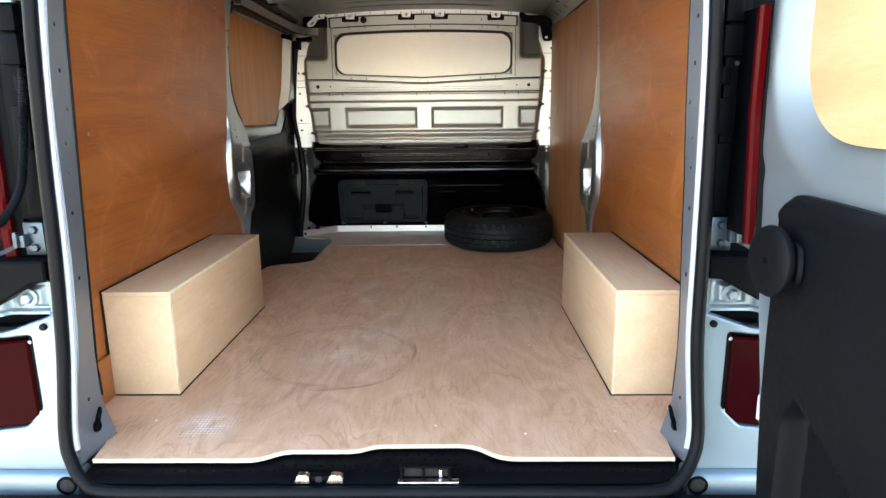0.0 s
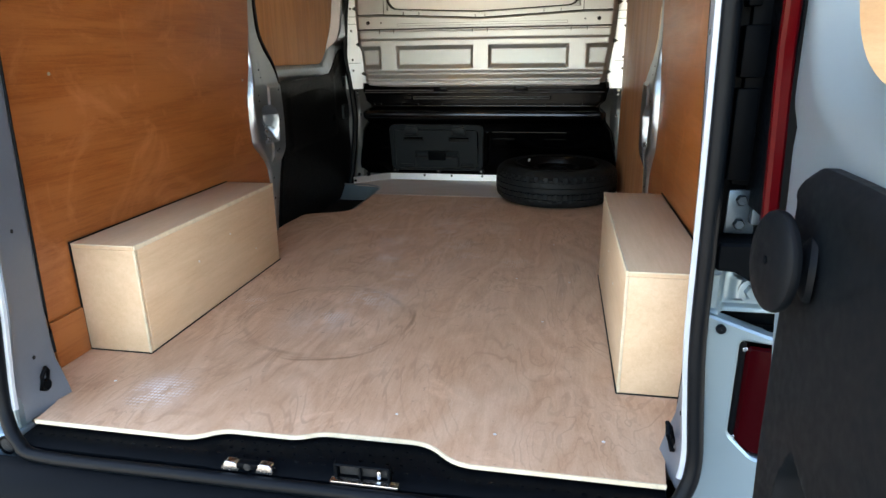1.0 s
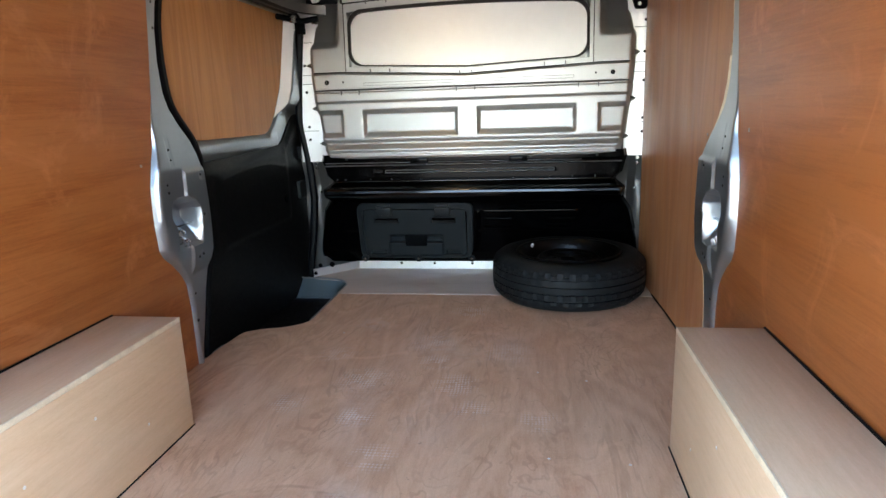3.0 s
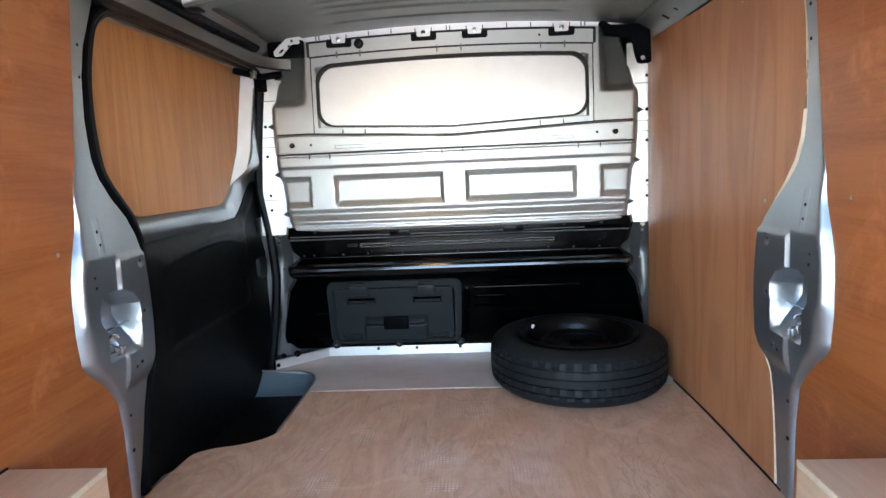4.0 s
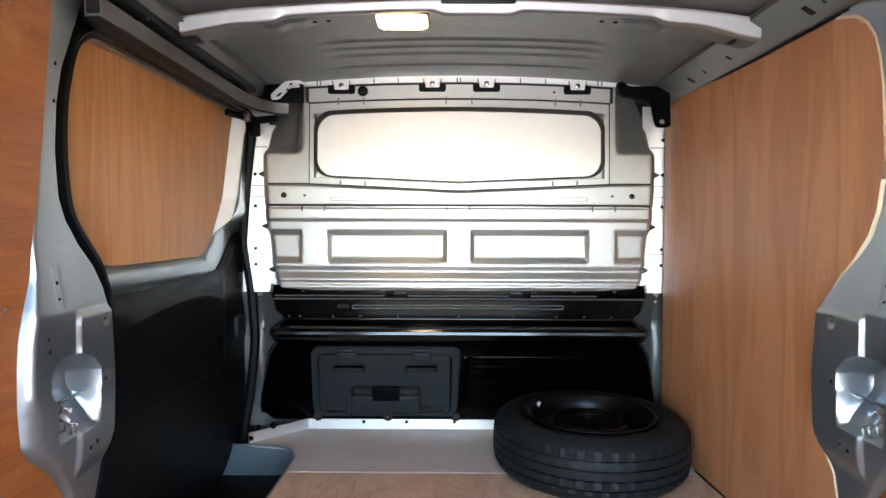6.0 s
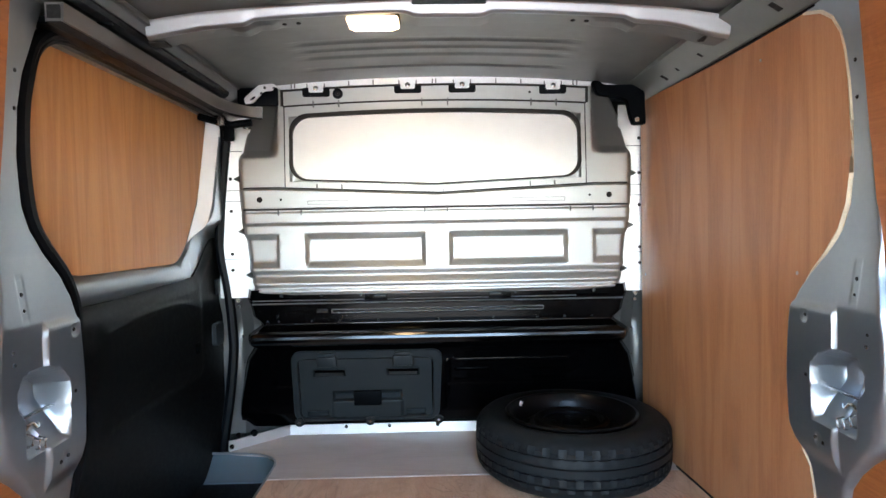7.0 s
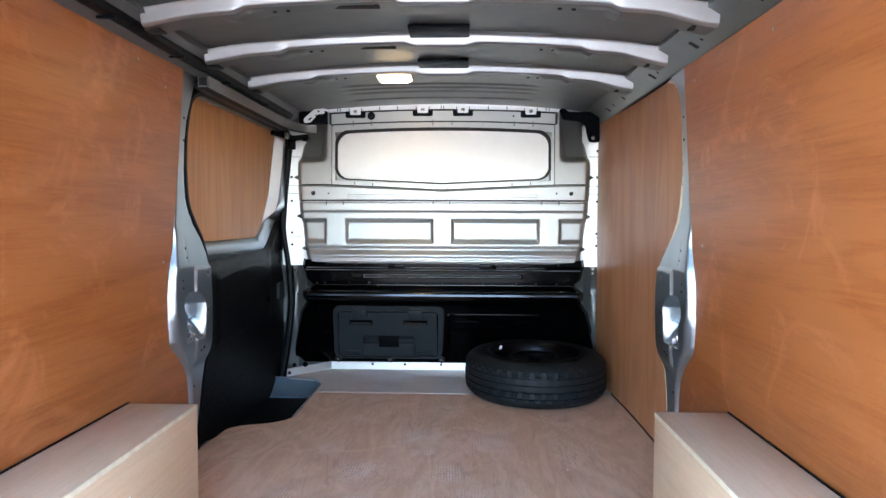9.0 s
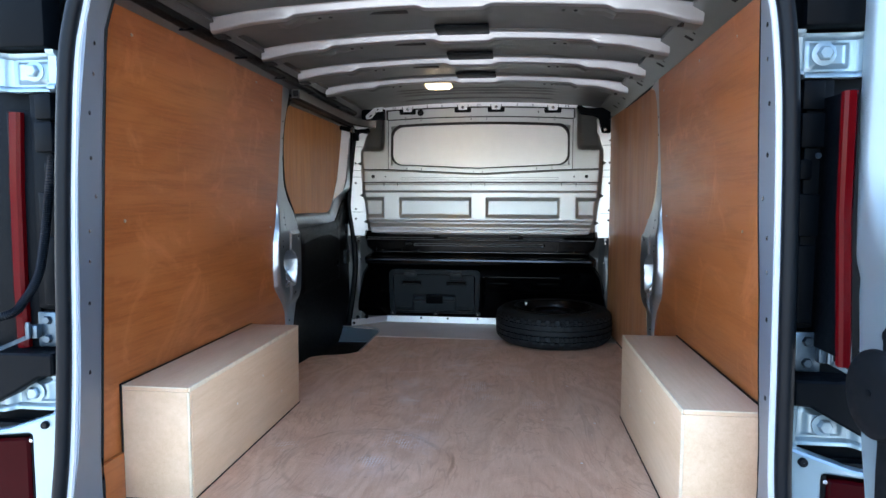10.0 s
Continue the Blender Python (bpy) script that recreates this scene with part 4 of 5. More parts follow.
for s in (-1, 1):
    seam([(s * 0.46, 0.897), (s * 0.46, 0.909)], 0.0008, 0.0074)
    seam([(s * 0.541, 0.955), (s * 0.541, 1.10), (s * 0.542, 1.25)], 0.0022, 0.0005)
    seam([(s * 0.549, 1.25), (s * 0.550, 1.306)], 0.0062, 0.0005)
seam([(0.545 * k, 1.264 - 0.015 * k * k) for k in span], 0.0036, 0.0005)
# dark strip standing for the shadow gap below the header flange
seam([(0.553 * k, band(0.553 * k)) for k in span], 0.0046, 0.0005)

# upright tabs on the joint lines
for x, z, h in ((-0.435, 1.254, 0.012), (-0.344, 1.255, 0.012), (-0.047, 1.257, 0.013), (0.045, 1.257, 0.013), (0.345, 1.252, 0.012), (0.436, 1.250, 0.012),
                (-0.426, 0.958, 0.010), (-0.338, 0.956, 0.010), (0.336, 0.957, 0.010), (0.424, 0.959, 0.010), (-0.028, 0.938, 0.009), (0.024, 0.938, 0.009),
                (-0.566, 0.868, 0.009), (-0.484, 0.868, 0.009), (-0.044, 0.868, 0.009), (0.037, 0.868, 0.009), (0.48, 0.868, 0.009), (0.563, 0.868, 0.009)):
    y = face_y(x, z)
    part("tab", box(x - 0.0022, x + 0.0022, y - 0.0125, y - 0.002, z - h, z + h, bevel=0.001), DARK_TRIM, bulkhead)
for x in (-0.39, 0.39):
    for d in (-0.012, 0.010):
        part("hole", disc((x + d, face_y(x, 1.254) - 0.0005, 1.254), (0, -1, 0), 0.0025, 0.002, 8), HOLE, bulkhead)
for x, z, r in ((-0.632, 0.916, 0.0105), (-0.556, 0.915, 0.0045), (0.622, 0.915, 0.010), (0.551, 0.915, 0.0045), (0.342, 1.289, 0.0045)):
    part("hole", disc((x, face_y(x, z) - 0.0065 * (1 if z < 1 else 0), z), (0, -1, 0), r, 0.0025, 14), HOLE, bulkhead)
gy = face_y(-0.348, 1.292)
part("grommet", lathe([(0.007, -0.004), (0.010, -0.009), (0.017, -0.008), (0.019, 0.0), (0.007, 0.0)], 24, closed=True), RUBBER, bulkhead, "black rubber grommet")
scene.collection.objects[-1].matrix_basis = Matrix.Translation((-0.348, gy, 1.292)) @ pose(0, 0, 0, -90, 0, 0)
part("grommet_eye", disc((-0.348, gy - 0.001, 1.292), (0, -1, 0), 0.008, 0.003, 12), HOLE, bulkhead)
# pointed clips down both edges
for s in (-1, 1):
    for z in (0.644, 0.804, 0.996):
        part("edge_clip", lathe([(0.013, 0), (0.008, 0.014), (0.001, 0.026)], 8, (0, 0, 0)), PRIMER, bulkhead)
        o = scene.collection.objects[-1]
        o.matrix_basis = Matrix.Translation((s * (silver_half(z) - 0.010), face_y(0.7, z) + 0.045, z)) @ pose(0, 0, 0, 0, s * 90, 0)

# header above the window: a pale flange, bolted tabs hanging over dark plates that stand for shaded notches
hy = face_y(0.3, 1.32) - 0.004
xs = [-0.72 + 0.04 * k for k in range(37)]
head = [(x, band(x) + 0.0035) for x in xs] + [(x, 1.363 - 0.062 * (x / 0.72) ** 2) for x in reversed(xs)]
part("header_flange", plate([head], "y", hy, hy + 0.006, 0.001), WHITE_FLANGE, bulkhead, "pale flange below the roof with bolted tabs", smooth=False)
for x in (-0.425, -0.097, 0.098, 0.425):
    z = band(x)
    part("notch", plate([rounded([(x - 0.049, z + 0.004), (x - 0.049, z - 0.030), (x + 0.049, z - 0.030), (x + 0.049, z + 0.004)], 0.010)], "y", hy + 0.0005, hy + 0.0035), RUBBER, bulkhead, "dark plate drawn as the shaded notch behind a tab", smooth=False)
    part("header_tab", plate([rounded([(x - 0.026, z + 0.012), (x - 0.026, z - 0.015), (x + 0.026, z - 0.015), (x + 0.026, z + 0.012)], 0.007)], "y", hy - 0.003, hy - 0.0005, 0.0008), WHITE_FLANGE, bulkhead, smooth=False)
    part("bolt", disc((x, hy - 0.003, z - 0.001), (0, -1, 0), 0.009, 0.004, 10), STEEL, bulkhead)
    for d in (-0.031, 0.031):
        part("slit", box(x + d - 0.002, x + d + 0.002, hy - 0.0025, hy, z + 0.002, z + 0.016, bevel=0.0004), DARK_TRIM, bulkhead)
for x in (-0.512, -0.50, -0.307, -0.22, -0.008, 0.004, 0.22, 0.31, 0.498, 0.512):
    part("slit", box(x - 0.0022, x + 0.0022, hy - 0.002, hy, band(x) + 0.004, band(x) + 0.020, bevel=0.0004), DARK_TRIM, bulkhead)
part("corner_bracket", plate([rounded([(0.555, 1.316), (0.58, 1.320), (0.60, 1.303), (0.70, 1.303), (0.745, 1.298), (0.75, 1.16), (0.702, 1.16), (0.690, 1.20), (0.682, 1.245), (0.65, 1.258), (0.575, 1.268)], 0.012)], "y", 3.795, 3.822, 0.004), BLACK_PLASTIC, bulkhead, "black plastic corner bracket", smooth=False)
part("bolt", disc((0.716, 3.795, 1.178), (0, -1, 0), 0.009, 0.005, 10), STEEL, bulkhead)
part("corner_strap", plate([rounded([(-0.585, 1.328), (-0.555, 1.316), (-0.572, 1.296), (-0.60, 1.296), (-0.640, 1.255), (-0.668, 1.252), (-0.672, 1.272), (-0.62, 1.318)], 0.007), rounded([(-0.655, 1.264), (-0.640, 1.266), (-0.628, 1.279), (-0.640, 1.279)], 0.004)], "y", 3.800, 3.806, 0.001), WHITE_FLANGE, bulkhead, "bare steel corner strap", smooth=False)
for x, z in ((-0.565, 1.306), (-0.598, 1.308), (-0.61, 1.288)):
    part("hole", disc((x, 3.800, z), (0, -1, 0), 0.005, 0.001, 8), HOLE, bulkhead)
# black block behind the strap darkens the corner as its shadow would
part("corner_shadow", box(-0.70, -0.558, 3.815, 3.826, 1.248, 1.312, bevel=0.004), BLACK_PLASTIC, bulkhead, "black block standing in for the corner's shadow")

# side flanges of the body, pale and bolted
for s in (-1, 1):
    part("side_flange", grid(4, 60, lambda u, v: Vector((s * (0.69 + 0.125 * u), 3.928 - 0.006 * ease(0.4, 0.6, u), 0.555 + 0.70 * v)), (0, 0.004, 0)), WHITE_FLANGE, bulkhead, "pale silver body flange")
    for z in (0.66, 0.72, 0.88, 1.0, 1.13):
        part("hole", disc((s * 0.766, 3.922, z), (0, -1, 0), 0.0065, 0.002, 10), HOLE, bulkhead)
    for z in (0.70, 0.915, 0.955, 1.10):
        part("seam", box(min(s * 0.72, s * 0.80), max(s * 0.72, s * 0.80), 3.917, 3.922, z, z + 0.0025, bevel=0), PRIMER, bulkhead)

    def lower_flange(u, v):
        z = 0.02 + 0.55 * v
        return Vector((s * (0.66 + 0.17 * u), 4.03 - 0.045 * ease(0.35, 0.6, u) + 0.012 * math.sin(15 * z) * ease(0.4, 0.7, u) - 0.05 * ease(0.42, 0.56, z), z))
    part("lower_flange", grid(16, 60, lower_flange, (0, 0.004, 0)), DARK_TRIM, bulkhead, "dull silver crumpled body flange")
    for z, r in ((0.545, 0.011), (0.52, 0.008), (0.40, 0.007), (0.30, 0.006)):
        part("bolt", disc((s * 0.755, 3.945 + 0.05 * (1 - ease(0.42, 0.56, z)), z), (0, -1, 0), r, 0.010, 10), STEEL, bulkhead)

LOWER = [(0.035, 4.022), (0.07, 3.992), (0.1, 3.968), (0.34, 3.918), (0.365, 3.905), (0.378, 3.865), (0.388, 3.812), (0.398, 3.788), (0.408, 3.779), (0.418, 3.776), (0.428, 3.778), (0.437, 3.784), (0.446, 3.797), (0.453, 3.815), (0.458, 3.832), (0.464, 3.839), (0.48, 3.838), (0.534, 3.838), (0.540, 3.830), (0.552, 3.829), (0.557, 3.825), (0.592, 3.824)]


def lower_surface(u, v):
    # finer rows round the ledge
    z = lerp([(0, 0.035), (0.3, 0.36), (0.42, 0.39), (0.72, 0.468), (1.0, 0.592)], v)
    w = lerp([(0.035, 0.80), (0.16, 0.778), (0.315, 0.738), (0.37, 0.70), (0.40, 0.688), (0.432, 0.688), (0.458, 0.655), (0.47, 0.66), (0.49, 0.684), (0.56, 0.70), (0.592, 0.694)], z)
    x = (2 * u - 1) * w
    y = lerp(LOWER, z)
    r = 0.006 * pressed(x, z, -0.393, 0.389, 0.501, 0.518, 0.008, 0.005, 0.005)
    if z < 0.36:
        r += 0.007 * pressed(x, z, 0.05, 0.492, 0.299, 0.316, 0.006, 0.005, 0.005)
        r += 0.007 * pressed(x, z, 0.019, 0.037, 0.105, 0.316, 0.006, 0.006, 0.02)
        for a, b in ((0.06, 0.192), (0.354, 0.484)):
            for c in (0.27, 0.233):
                r -= 0.010 * pressed(x, z, a, b, c - 0.007, c + 0.007, 0.006, 0.005, 0.005)
        edge = lerp([(0.21, -0.621), (0.36, -0.646)], z)
        r += 0.010 * ease(edge - 0.006, edge + 0.006, x) * ease(0.203, 0.215, z)
    y += 0.05 * ease(w - 0.03, w, abs(x)) ** 1.5
    return Vector((x, y - r, z))


for name, a, b, n, mat, lab in (("lower_panel", 0.0, 0.42, 100, BLACK_PAINT, "gloss black pressed panel"), ("ledge", 0.42, 0.72, 70, LEDGE_BLACK, "rounded gloss black ledge"), ("upper_band", 0.72, 1.0, 70, BLACK_PAINT, "gloss black pressed band")):
    part(name, grid(220, n, lambda u, v: lower_surface(u, a + (b - a) * v)), mat, bulkhead, lab)
for x in (-0.566, -0.422, -0.28, 0.28, 0.42, 0.565):
    part("bolt", disc((x, 3.825, 0.571), (0, -1, 0), 0.007, 0.004, 10), HATCH_GREY, bulkhead)
for x in (-0.62, -0.58, -0.46, -0.36, -0.22, 0.0, 0.2, 0.36, 0.46, 0.56):
    part("bolt", disc((x, 3.839, 0.475), (0, -1, 0), 0.0045, 0.003, 8), HATCH_GREY, bulkhead)
for x in (-0.225, 0.222):
    part("joint_plate", box(x - 0.039, x + 0.039, 3.812, 3.828, 0.550, 0.572, bevel=0.002), BLACK_PAINT, bulkhead)
# thin pale tubes along the folds, in place of glints on black gloss
for line, r in (([(-0.672, 3.829, 0.5405), (0.672, 3.829, 0.5405)], 0.003), ([(-0.668, 3.8245, 0.5525), (-0.268, 3.8245, 0.5525)], 0.0025), ([(-0.184, 3.8245, 0.5525), (0.182, 3.8245, 0.5525)], 0.0025), ([(0.264, 3.8245, 0.5525), (0.50, 3.8245, 0.5525)], 0.0025)):
    part("fold", tube(line, r, 8), FOLD_GLINT, bulkhead, "pressed fold with its highlight painted pale")
part("fold", tube([(0.056, 3.9158, 0.312), (0.486, 3.9158, 0.312)], 0.0022, 8), FOLD_GLINT, bulkhead, "pressed fold with its highlight painted pale")
part("fold", tube([(x, 3.8335, z) for x, z in rounded([(-0.386, 0.505), (0.382, 0.505), (0.382, 0.516), (-0.386, 0.516)], 0.005)], 0.0028, 8, closed=True), FOLD_GLINT, bulkhead, "pressed slot edge with its highlight painted pale")
part("slot", plate([rounded([(-0.442, 0.505), (-0.400, 0.505), (-0.400, 0.519), (-0.442, 0.519)], 0.006)], "y", 3.834, 3.8385), HOLE, bulkhead, smooth=False)
part("sill", tube([(-0.775, 3.845, 0.019), (-0.590, 4.016, 0.019), (0.80, 4.016, 0.019)], 0, section=[(-0.004, -0.019), (0.004, -0.019), (0.004, 0.020), (-0.004, 0.020)]), WHITE_FLANGE, bulkhead, "pale silver floor flange", smooth=False)
for x in (-0.37, -0.2, -0.01, 0.2):
    part("hole", disc((x, 4.012, 0.029), (0, -1, 0), 0.007, 0.0015, 10), HOLE, bulkhead)
for x, z, r in ((-0.765, 0.02, 0.008), (-0.745, 0.055, 0.010), (-0.70, 0.05, 0.013)):
    part("bolt", disc((x, 3.843 + 0.92 * (x + 0.765), z), (0.5, -1, 0), r, 0.012, 10), BLACK_PLASTIC, bulkhead)


# hinged hatch in the lower panel, leaning with it
def lean(bm):
    for v in bm.verts:
        v.co.y += 0.2 * (0.34 - v.co.z)
    return bm


hatch = part("hatch_frame", lean(plate([rounded([(-0.557, 0.072), (-0.002, 0.072), (0.012, 0.354), (-0.556, 0.354)], 0.045, 8), rounded([(-0.530, 0.086), (-0.027, 0.086), (-0.022, 0.322), (-0.532, 0.322)], 0.030, 8)], "y", 3.892, 3.93, 0.004)), HATCH_GREY, bulkhead, "dark grey plastic hatch surround", smooth=False)


def flap(u, v):
    x, z = -0.527 + 0.497 * u, 0.089 + 0.229 * v
    y = 3.899
    y -= 0.010 * pressed(x, z, -0.414, -0.138, 0.02, 0.155, 0.012, 0.01, 0.003)
    y += 0.014 * pressed(x, z, -0.408, -0.144, 0.150, 0.196, 0.008, 0.01, 0.02)
    y += 0.008 * (inside(x, z, -0.5, -0.43, 0.095, 0.108, 0.006) + inside(x, z, -0.125, -0.06, 0.095, 0.108, 0.006))
    for a, b in ((-0.479, -0.352), (-0.201, -0.074)):
        y += 0.018 * pressed(x, z, a, b, 0.252, 0.280, 0.014, 0.006, 0.010)
    return Vector((x, y + 0.2 * (0.34 - z), z))


part("flap", grid(120, 80, flap, (0, 0.02, 0)), HATCH_GREY, hatch, "dark grey hinged plastic flap")
# dark boxes laid in the pressed slots to paint their shade
for a, b in ((-0.479, -0.352), (-0.201, -0.074)):
    part("slot", lean(box(a + 0.010, b - 0.010, 3.901, 3.906, 0.254, 0.266, bevel=0)), HOLE, hatch, "dark block drawn as a shaded slot")
for x in (-0.419, -0.137):
    part("hinge_recess", lean(box(x - 0.041, x + 0.041, 3.8965, 3.8985, 0.288, 0.322, bevel=0)), HOLE, hatch, "dark gap round the hinge")
    part("hinge", lean(box(x - 0.036, x + 0.036, 3.874, 3.899, 0.294, 0.334, bevel=0.004)), HATCH_GREY, hatch)
    part("hinge_cap", lean(box(x - 0.030, x + 0.030, 3.872, 3.892, 0.336, 0.347, bevel=0.002)), HATCH_GREY, hatch)
    part("hinge_gap", lean(box(x - 0.003, x + 0.003, 3.8725, 3.876, 0.318, 0.336, bevel=0)), HOLE, hatch)
part("latch", lean(box(-0.327, -0.221, 3.880, 3.905, 0.136, 0.194, bevel=0.005)), BLACK_PLASTIC, hatch, "black latch handle")
for x in (-0.537, -0.268, -0.006):
    part("lug", lean(disc((x, 3.892, 0.072), (0, -1, 0), 0.018, 0.010, 18)), HATCH_GREY, hatch)
    part("bolt", lean(disc((x, 3.882, 0.072), (0, -1, 0), 0.006, 0.004, 10)), STEEL, hatch)

# ---- spare wheel ----
wheel = thing("spare_wheel", (0.435, 3.637, 0.0), "spare wheel lying flat, worn black tyre on a black steel rim", "spare wheel")
TYRE_PROFILE = [(0.208, 0.026), (0.214, 0.012), (0.235, 0.003), (0.262, 0.0), (0.285, 0.008), (0.298, 0.020), (0.306, 0.030), (0.3115, 0.040), (0.3135, 0.052), (0.3135, 0.054), (0.3065, 0.055), (0.3065, 0.061), (0.3145, 0.062),
                (0.3155, 0.083), (0.3085, 0.084), (0.3085, 0.091), (0.3158, 0.092), (0.3158, 0.116), (0.3085, 0.117), (0.3085, 0.124), (0.3150, 0.125), (0.3140, 0.147), (0.3065, 0.148), (0.3065, 0.154), (0.3135, 0.155),
                (0.3125, 0.166), (0.307, 0.178), (0.298, 0.188), (0.285, 0.199), (0.262, 0.207), (0.235, 0.204), (0.214, 0.194), (0.208, 0.180)]
TYRE_PROFILE = [(r * 1.012, z * 0.915) for r, z in TYRE_PROFILE]
bm = lathe(TYRE_PROFILE, 168, (0.435, 3.637, 0.0), closed=True)
bm.verts.ensure_lookup_table()
n = 168
for i, (r, z) in enumerate(TYRE_PROFILE):
    if r > 0.3105:
        for k in range(n):
            if (k + (2 if i % 2 else 0)) % 4 == 0 and (0.03 < z < 0.06 or 0.15 < z < 0.175 or 0.124 < z < 0.148 or 0.061 < z < 0.084):
                v = bm.verts[i * n + k]
                d = (v.co.xy - Vector((0.435, 3.637))).normalized()
                v.co.x -= d.x * 0.007
                v.co.y -= d.y * 0.007
part("tyre", bm, TYRE, wheel, "worn black road tyre")
rim = part("rim", lathe([(r, z * 0.9) for r, z in [(0.216, 0.212), (0.219, 0.207), (0.214, 0.202), (0.206, 0.198), (0.203, 0.18), (0.196, 0.17), (0.19, 0.14), (0.184, 0.12), (0.178, 0.12), (0.185, 0.145), (0.19, 0.175), (0.199, 0.20), (0.208, 0.212)]], 72, (0.435, 3.637, 0.0), closed=True), RIM, wheel, "black painted steel rim")
circ = lambda x, y, a, b, k, t=0: [(x + a * math.cos(2 * math.pi * i / k) * math.cos(t) - b * math.sin(2 * math.pi * i / k) * math.sin(t), y + a * math.cos(2 * math.pi * i / k) * math.sin(t) + b * math.sin(2 * math.pi * i / k) * math.cos(t)) for i in range(k)]
loops = [circ(0.435, 3.637, 0.188, 0.188, 72), circ(0.435, 3.637, 0.033, 0.033, 32)]
for k in range(12):
    a = 2 * math.pi * k / 12 + 0.13
    loops.append(circ(0.435 + 0.15 * math.cos(a), 3.637 + 0.15 * math.sin(a), 0.011, 0.02, 14, a))
for k in range(5):
    a = 2 * math.pi * k / 5 + 0.3
    loops.append(circ(0.435 + 0.058 * math.cos(a), 3.637 + 0.058 * math.sin(a), 0.009, 0.009, 10))
bm = plate(loops, "z", 0.132, 0.138)
for v in bm.verts:
    r = (v.co.xy - Vector((0.435, 3.637))).length
    v.co.z += 0.022 * ease(0.145, 0.115, r) - 0.012 * ease(0.09, 0.06, r) - 0.02 * ease(0.16, 0.188, r)
part("wheel_disc", bm, RIM, rim)
part("hub_ring", lathe([(0.125, 0.158), (0.118, 0.165), (0.108, 0.166), (0.095, 0.156), (0.095, 0.148), (0.125, 0.148)], 60, (0.435, 3.637, 0), closed=True), RIM, rim)
part("valve", tube([(0.268, 3.752, 0.155), (0.283, 3.759, 0.175)], 0.0045, 8), RUBBER, rim)
part("valve_cap", tube([(0.281, 3.758, 0.170), (0.288, 3.762, 0.184)], 0.0062, 10), CAP, rim, "pale valve cap")


# ---- rear opening ----
FLANGE_R = [(0.05, 0.676), (0.1, 0.673), (0.23, 0.664), (0.36, 0.657), (0.5, 0.654), (0.75, 0.652), (0.88, 0.650), (0.97, 0.645), (1.1, 0.634), (1.25, 0.60)]
FLANGE_L = [(0.06, 0.680), (0.17, 0.664), (0.25, 0.65), (0.32, 0.643), (0.45, 0.635), (0.56, 0.632), (0.7, 0.629), (0.85, 0.623), (0.98, 0.610), (1.13, 0.590), (1.25, 0.555)]
JAMB_EDGE = {-1: [(-0.01, 0.665), (0.03, 0.674), (0.09, 0.694), (0.2, 0.696), (0.45, 0.685), (0.7, 0.673), (0.95, 0.660), (1.13, 0.649), (1.25, 0.61)],
             1: [(-0.01, 0.665), (0.03, 0.674), (0.09, 0.692), (0.2, 0.696), (0.3, 0.695), (0.45, 0.688), (0.6, 0.683), (0.75, 0.675), (0.95, 0.668), (1.19, 0.662), (1.25, 0.651)]}
for s, side, rows, lab in ((-1, "left", FLANGE_L, "grey painted rear door jamb with punched holes beside the plywood"), (1, "right", FLANGE_R, "grey painted rear door jamb with rivets beside the plywood")):
    def jamb(u, v):
        z = -0.01 + 1.27 * v
        a = lerp(rows, z) + 0.005 + 0.010 * ease(0.1, 0.0, z)
        e = lerp(JAMB_EDGE[s], z)
        if u < 0.6:
            k = u / 0.6
            x, y = a + (e - a) * (0.25 * ease(0, 0.12, k) + 0.75 * k), 1.284 + 0.126 * k
        else:
            k = (u - 0.6) / 0.4
            x, y = e + (ply_x(z) - 0.002 - e) * k, 1.41 + (ply_back(s, z) - 1.41) * k
        return Vector((s * x, y, z))
    j = tagged(part("jamb_" + side, grid(24, 40, jamb, (s * 0.01, 0, 0)), TRIM_GREY), lab, "door jamb", kind="structure")
    part("gap_trim", tube([(s * (lerp(JAMB_EDGE[s], z) + 0.001), 1.413, z) for z in np.linspace(0.1, 1.235, 24)], 0.0032 if s < 0 else 0.0014, 6), RUBBER, j, "black edge trim")
    for z, u, rivet in ((0.12, 0.3, 0), (0.413, 0.31, 0), (0.56, 0.3, 0), (0.647, 0.31, 1), (0.710, 0.31, 1), (0.782, 0.44, 1), (0.86, 0.33, 0), (0.95, 0.28, 0), (1.03, 0.33, 1), (1.09, 0.33, 0)):
        p, q = jamb(u, (z + 0.01) / 1.27), jamb(u + 0.02, (z + 0.01) / 1.27)
        d = (q - p).cross(Vector((0, 0, 1))).normalized()
        if d.x * s > 0:
            d = -d
        part("rivet" if rivet else "hole", disc(p, d, 0.0045, 0.0018, 10), STEEL if rivet else HOLE, j)

ring = thing("door_seal", (0, 1.24, 0.6), "thick black rubber seal round the rear door opening", "door seal")
half_r = [(0.0, 1.222, -0.040), (0.3, 1.222, -0.040), (0.59, 1.224, -0.040), (0.655, 1.232, -0.016), (0.683, 1.244, 0.03), (0.688, 1.25, 0.08), (0.680, 1.254, 0.18), (0.671, 1.255, 0.3), (0.668, 1.255, 0.48), (0.664, 1.255, 0.70), (0.659, 1.255, 0.88), (0.651, 1.255, 1.01), (0.636, 1.256, 1.12), (0.60, 1.258, 1.21), (0.53, 1.26, 1.262), (0.45, 1.26, 1.275)]
